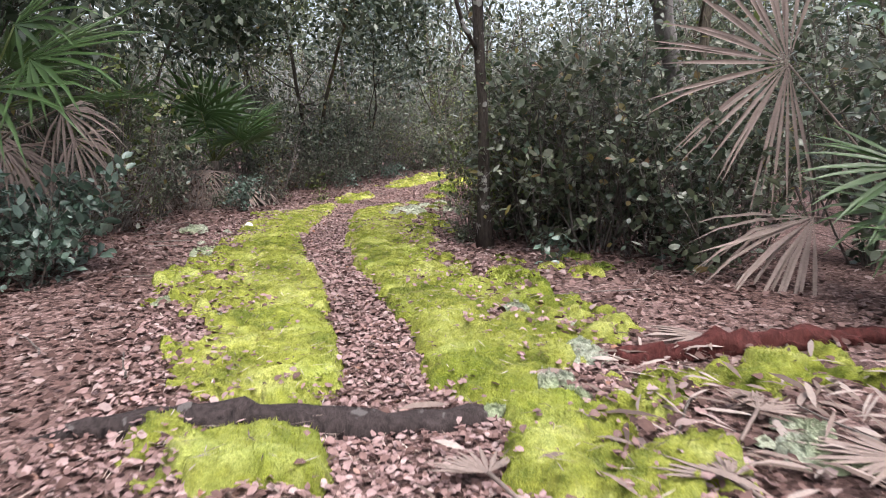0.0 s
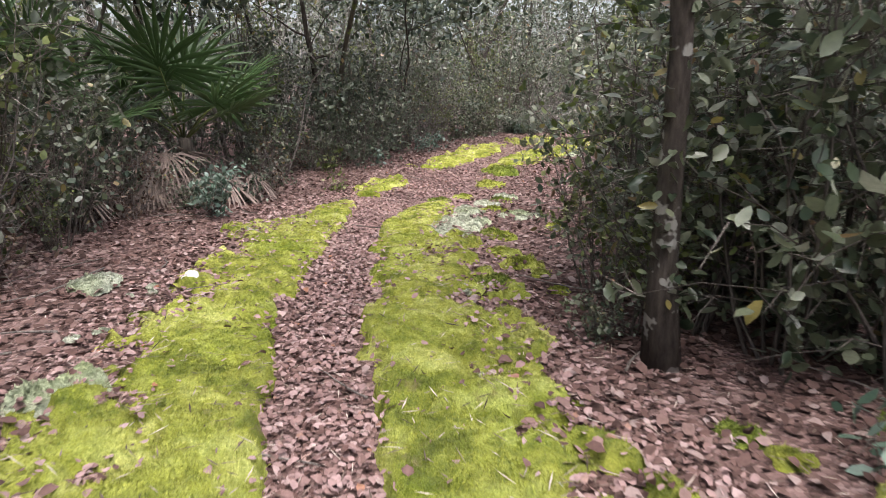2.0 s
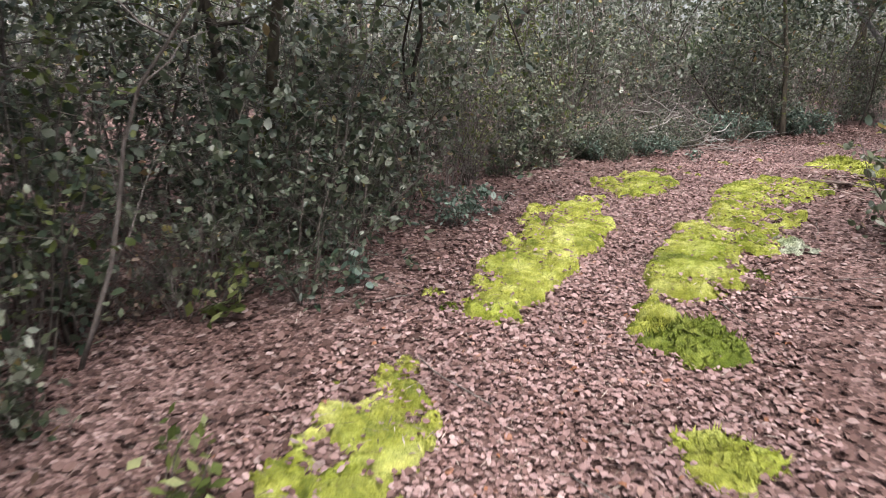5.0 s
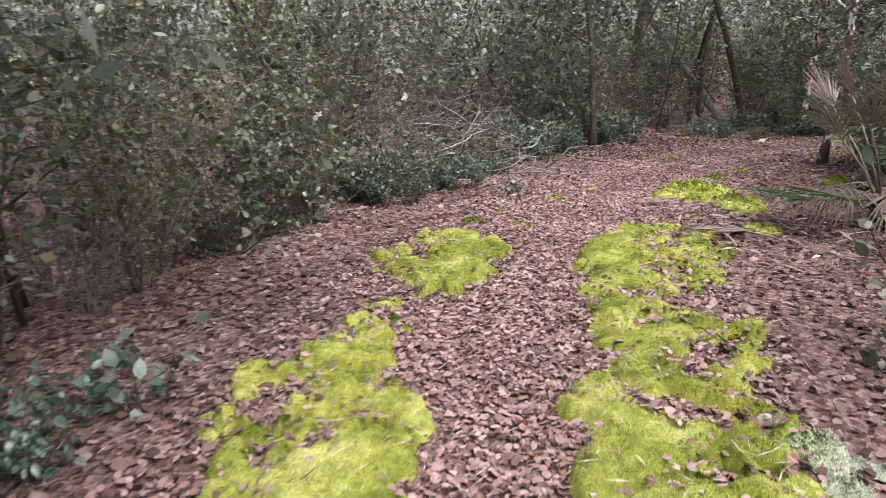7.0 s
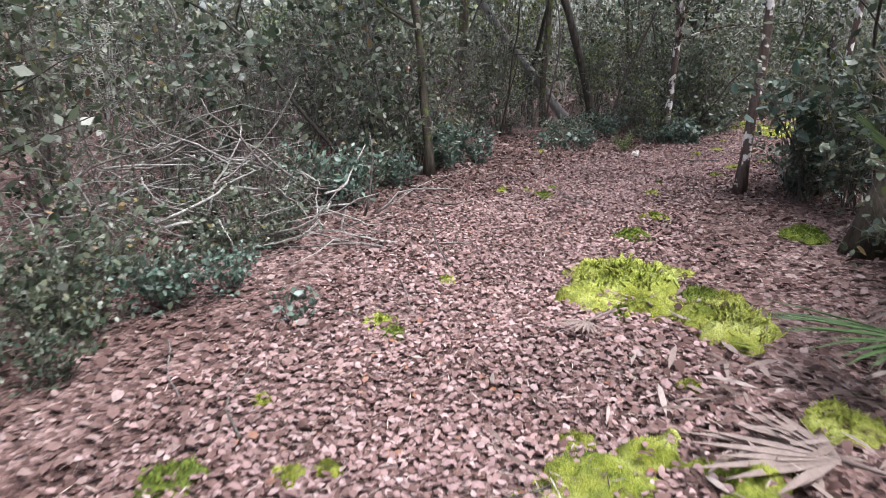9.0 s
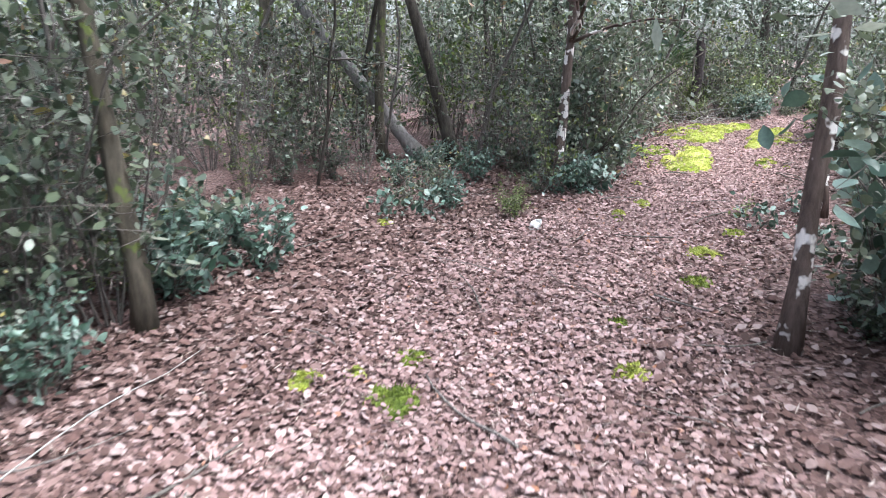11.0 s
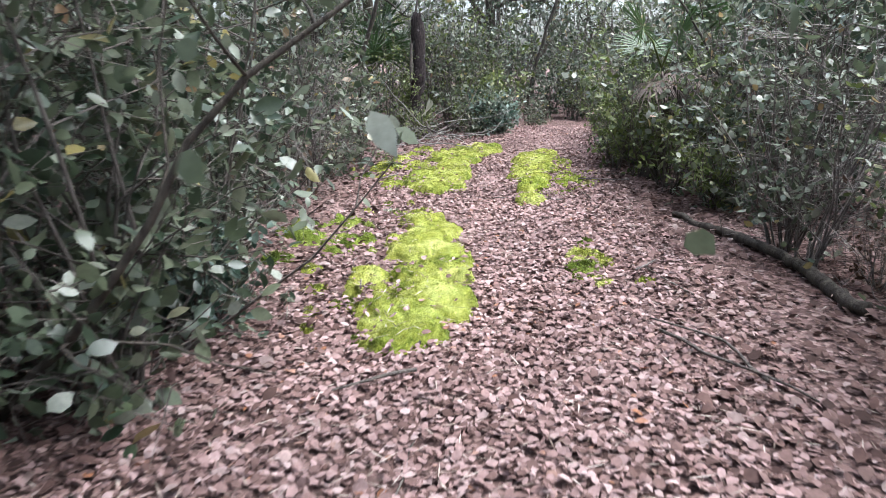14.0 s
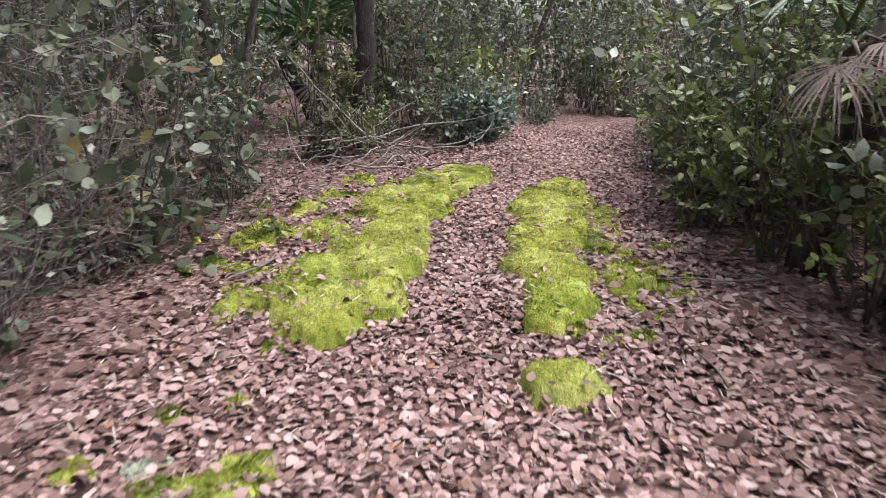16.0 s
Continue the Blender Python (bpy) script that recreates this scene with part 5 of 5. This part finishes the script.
# ---- logs, sticks and brush ----
def log(name, label, pts, radii, mat, category="log", lump=0.09, seed=0):
    rng = np.random.default_rng(seed)
    p = np.array(pts, float)
    t = np.linspace(0, 1, len(p))
    s = np.linspace(0, 1, 26)
    fine = np.stack([np.interp(s, t, p[:, k]) for k in range(3)], -1) + rng.normal(size=(26, 3)) * 0.008
    fine[:, 2] += land(fine[:, 0], fine[:, 1])
    return tagged(part(name, tube(fine, np.interp(s, t, radii), 12, lump, rng), mat, smooth=True), label, category)


log("fallen_log", "dark wet log sunk in moss across the path", [(0.6, 4.07, -0.03), (0.8, 4.12, 0.0), (1.2, 4.2, 0.012), (1.6, 4.27, 0.005), (2.05, 4.38, -0.01), (2.3, 4.45, -0.04)], [0.025, 0.06, 0.074, 0.07, 0.055, 0.02], M_LOG, "log", 0.12)
log("rotten_log", "red-brown rotten log crumbling into the litter", [(2.62, 4.92, 0.0), (3.1, 5.08, 0.015), (3.5, 5.2, 0.015), (3.95, 5.33, 0.0)], [0.055, 0.062, 0.066, 0.055], M_ROT, "log", 0.34, 1)


def stick(rng, x, y, length, r, mat=None, rise=0.03):
    a = rng.random() * 2 * math.pi
    t = grow(rng, (x, y, 0), (math.cos(a), math.sin(a), 0), length, 6, 0.14)
    t[:, 2] = land(t[:, 0], t[:, 1]) + r + 0.012 + rise * rng.random()
    return tube(t, np.linspace(r, r * 0.5, 7), 5)


def sticks(seed):
    rng = np.random.default_rng(seed)
    n = 0
    while n < 130:
        x, y = rng.uniform(-2, 16), rng.uniform(3.5, 28)
        d = float(seg_dist(np.array(x), np.array(y), TRAIL, False))
        if not inside(np.array(x), np.array(y), CLEAR) or d < 0.15:
            continue
        tagged(part("fallen_twig", stick(rng, x, y, 0.2 + 0.5 * rng.random(), 0.003 + 0.005 * rng.random()), (M_STEM_GREY, M_STEM)[n % 2]), ("dry grey twig lying on the leaf litter", "dark thin twig lying on the moss and litter")[n % 2], "twig", "fallen twigs")
        n += 1


sticks(12)


def brush_pile(seed, cx, cy, wide, tall, count):
    rng = np.random.default_rng(seed)
    top = thing("brush_pile", "heap of cut grey branches beside the path", "brush pile")
    z = float(land(np.array(cx), np.array(cy)))
    for k in range(count):
        x, y = cx + rng.normal() * wide * 0.5, cy + rng.normal() * wide * 0.32
        near = max(0.0, 1 - math.hypot((x - cx) / wide, (y - cy) / wide))
        h = z + 0.02 + tall * near * rng.random()
        t = grow(rng, (x, y, h), (rng.normal(), rng.normal() * 0.7, rng.normal() * 0.25), 0.35 + 0.7 * rng.random(), 6, 0.2)
        t[:, 2] = np.maximum(t[:, 2], z + 0.012)
        r = 0.004 + 0.009 * rng.random() ** 2
        part("branch", tube(t, np.linspace(r, r * 0.35, 7), 5), (M_STEM_PALE, M_STEM_GREY, M_STEM)[int(rng.choice(3, p=[0.45, 0.35, 0.2]))], top)
    return top


brush_pile(13, 2.0, 22.6, 1.5, 0.9, 260)
brush_pile(14, 17.0, 28.3, 0.8, 0.4, 70)
log("fallen_branch", "long fallen branch along the foot of the bushes", [(12.2, 23.45, 0.03), (12.9, 23.75, 0.04), (13.9, 24.5, 0.02)], [0.035, 0.03, 0.02], M_BARK, "branch", 0.08, 3)
log("broken_stump", "dark broken trunk standing at the mossy bank", [(17.75, 28.85, -0.05), (17.73, 28.87, 0.5), (17.78, 28.85, 1.0), (17.85, 28.9, 1.75)], [0.15, 0.1, 0.09, 0.1], M_LOG, "stump", 0.1, 4)
for k, x, y, s in ((12, -1.9, 11.2, 0.55), (4, -1.6, 11.9, 0.5), (6, -2.1, 10.6, 0.8), (6, -1.7, 12.6, 0.8), (12, -1.9, 13.3, 0.7), (3, -2.3, 9.9, 0.8), (1, -2.6, 11.3, 0.7), (6, -1.6, 8.4, 0.8), (5, -1.0, 6.4, 0.8), (5, -1.35, 6.0, 0.75), (5, -1.5, 10.9, 0.6), (12, 17.9, 28.0, 0.85), (12, 18.5, 27.95, 0.8), (8, 15.4, 25.1, 0.5), (2, 14.9, 24.75, 0.7), (8, 16.1, 25.2, 0.6), (5, 7.5, 21.6, 1.5), (5, 3.2, 23.1, 0.7), (0, 2.3, 8.6, 1.0), (0, 2.7, 8.1, 1.05), (1, 3.3, 7.6, 1.0), (7, 2.9, 8.9, 0.8), (7, 2.3, 9.6, 0.75), (8, 2.1, 9.0, 0.7), (0, 3.9, 7.6, 1.0), (0, 4.5, 24.2, 0.9), (12, 1.5, 21.8, 0.6), (4, 2.2, 22.3, 0.6), (12, 2.9, 22.9, 0.6), (4, 1.2, 21.4, 0.6), (12, 0.8, 21.0, 0.7), (13, 15.7, 25.0, 0.9), (13, 16.4, 25.3, 1.0), (13, 15.1, 24.7, 0.9), (13, 19.2, 28.6, 1.2), (13, 20.2, 28.6, 1.2), (2, 1.88, 8.05, 0.6), (0, 1.8, 8.7, 0.6), (12, 1.75, 7.95, 0.4), (2, 8.85, 25.15, 0.6), (13, 18.6, 28.6, 0.6), (5, 18.15, 27.8, 0.75), (5, 18.5, 27.9, 0.7), (1, 11.5, 26.65, 0.9), (1, 12.0, 26.85, 0.85), (0, 12.6, 27.1, 0.9), (3, 13.2, 27.3, 0.8), (8, 19.0, 29.4, 0.9), (8, 20.6, 29.3, 0.9), (13, 18.9, 29.8, 1.1), (13, 22.0, 27.4, 1.2), (13, 14.3, 24.3, 0.6)):
    plant(k, x, y, s, (k * 70 + x * 130) % 360)

# bushes that lean over the path's edge
for k, x, y, s in ((14, 2.4, 7.8, 0.85), (14, 2.85, 7.6, 0.9), (2, 2.15, 8.1, 0.8), (2, 1.85, 8.5, 0.5), (15, -1.15, 14.7, 0.6), (15, -1.1, 15.4, 0.75), (14, -1.35, 16.0, 0.8), (15, -0.95, 16.5, 0.65), (14, 10.3, 25.7, 0.9), (15, 10.75, 25.95, 0.75), (5, 9.0, 25.0, 0.5), (0, 9.9, 25.9, 0.8), (14, 11.2, 26.4, 1.0), (13, 15.95, 25.45, 0.8), (5, 19.0, 28.05, 0.75), (13, 17.2, 28.55, 0.55), (8, 16.9, 28.9, 0.6), (2, 16.6, 25.6, 0.6), (5, -0.95, 6.15, 0.9), (5, -1.3, 5.7, 0.9), (5, -0.75, 5.85, 0.6), (4, 1.3, 21.2, 0.5), (12, 2.5, 22.0, 0.4), (4, 0.8, 20.8, 0.6), (12, 1.7, 21.6, 0.35), (12, 2.1, 22.5, 0.6), (3, 1.5, 22.6, 0.7), (12, 2.9, 23.1, 0.5), (3, 2.6, 22.8, 0.5), (5, 9.0, 27.2, 0.4), (5, 8.5, 26.8, 0.4), (5, 9.4, 26.9, 0.5), (5, 7.9, 26.5, 0.4), (5, 8.6, 26.1, 0.5), (12, 9.6, 26.4, 0.6), (5, 5.5, 24.75, 0.6), (5, 5.0, 24.6, 0.75), (5, 7.55, 25.25, 0.4), (13, 7.85, 24.75, 0.28), (9, 9.15, 24.8, 1.6)):
    plant(k, x, y, s, (k * 70 + x * 130) % 360)

log("pale_stone", "small white stone among the moss", [(-0.44, 8.5, 0.02), (-0.42, 8.5, 0.05), (-0.41, 8.505, 0.075)], [0.05, 0.045, 0.015], M_STONE, "stone", 0.05, 7)
log("pale_stone", "small rounded white stone on the leaf litter", [(7.58, 24.25, 0.0), (7.6, 24.25, 0.03), (7.61, 24.255, 0.055)], [0.045, 0.042, 0.015], M_STONE, "stone", 0.04, 6)

# ---- seedlings in the litter ----
for k, x, y, s in ((10, -1.0, 12.9, 1.3), (10, -1.6, 14.4, 1.8), (9, 2.45, 6.95, 1.2), (12, 7.3, 25.6, 0.42), (12, 7.75, 25.8, 0.45), (13, 7.7, 24.6, 0.24), (9, 7.2, 25.0, 1.3), (9, 6.9, 25.2, 1.3), (12, 8.2, 26.2, 0.5), (12, 8.75, 25.3, 0.33), (5, 9.2, 25.0, 0.32), (9, 9.0, 23.2, 1.1), (10, 9.24, 23.47, 0.9), (9, 9.75, 23.2, 1.0), (12, 9.3, 26.8, 0.6), (12, 9.9, 26.4, 0.6), (5, 2.1, 21.3, 0.36), (9, 2.3, 20.7, 0.9), (12, 1.25, 20.9, 0.4), (5, 0.95, 20.5, 0.4), (9, -0.2, 16.9, 1.4), (5, -0.5, 16.5, 0.4), (12, 11.1, 26.3, 0.5), (5, 10.75, 26.05, 0.5), (10, 14.6, 27.4, 1.0), (10, 1.9, 10.9, 1.2), (10, 1.75, 11.5, 1.2), (12, 2.1, 10.6, 0.4), (9, 8.6, 22.6, 1.1), (9, -0.9, 14.9, 1.3), (5, 4.1, 23.7, 0.5), (9, 5.4, 24.6, 1.0), (12, 1.4, 20.95, 0.6), (4, 1.8, 21.35, 0.55), (12, 2.2, 21.95, 0.55), (4, 0.95, 20.65, 0.6), (12, 1.25, 21.3, 0.75), (4, 2.6, 22.3, 0.55), (5, 1.75, 21.15, 0.4), (4, 1.3, 20.5, 0.4), (9, 9.15, 25.0, 1.5), (9, 9.0, 25.3, 1.35), (9, 9.3, 25.2, 1.3), (9, 8.8, 25.15, 1.2), (12, 9.45, 26.0, 0.6), (5, 10.75, 25.89, 0.50), (12, 11.07, 25.98, 0.40), (12, 11.16, 26.55, 0.60), (12, 16.9, 28.75, 0.6), (13, 17.5, 28.75, 0.45), (12, 18.0, 28.75, 0.5), (12, 5.0, 24.75, 0.7), (5, 5.25, 25.0, 0.6), (13, 4.7, 24.6, 0.45), (5, 4.85, 24.45, 0.55), (5, 3.3, 23.0, 0.5)):
    plant(k, x, y, s, (k * 50 + x * 90) % 360)
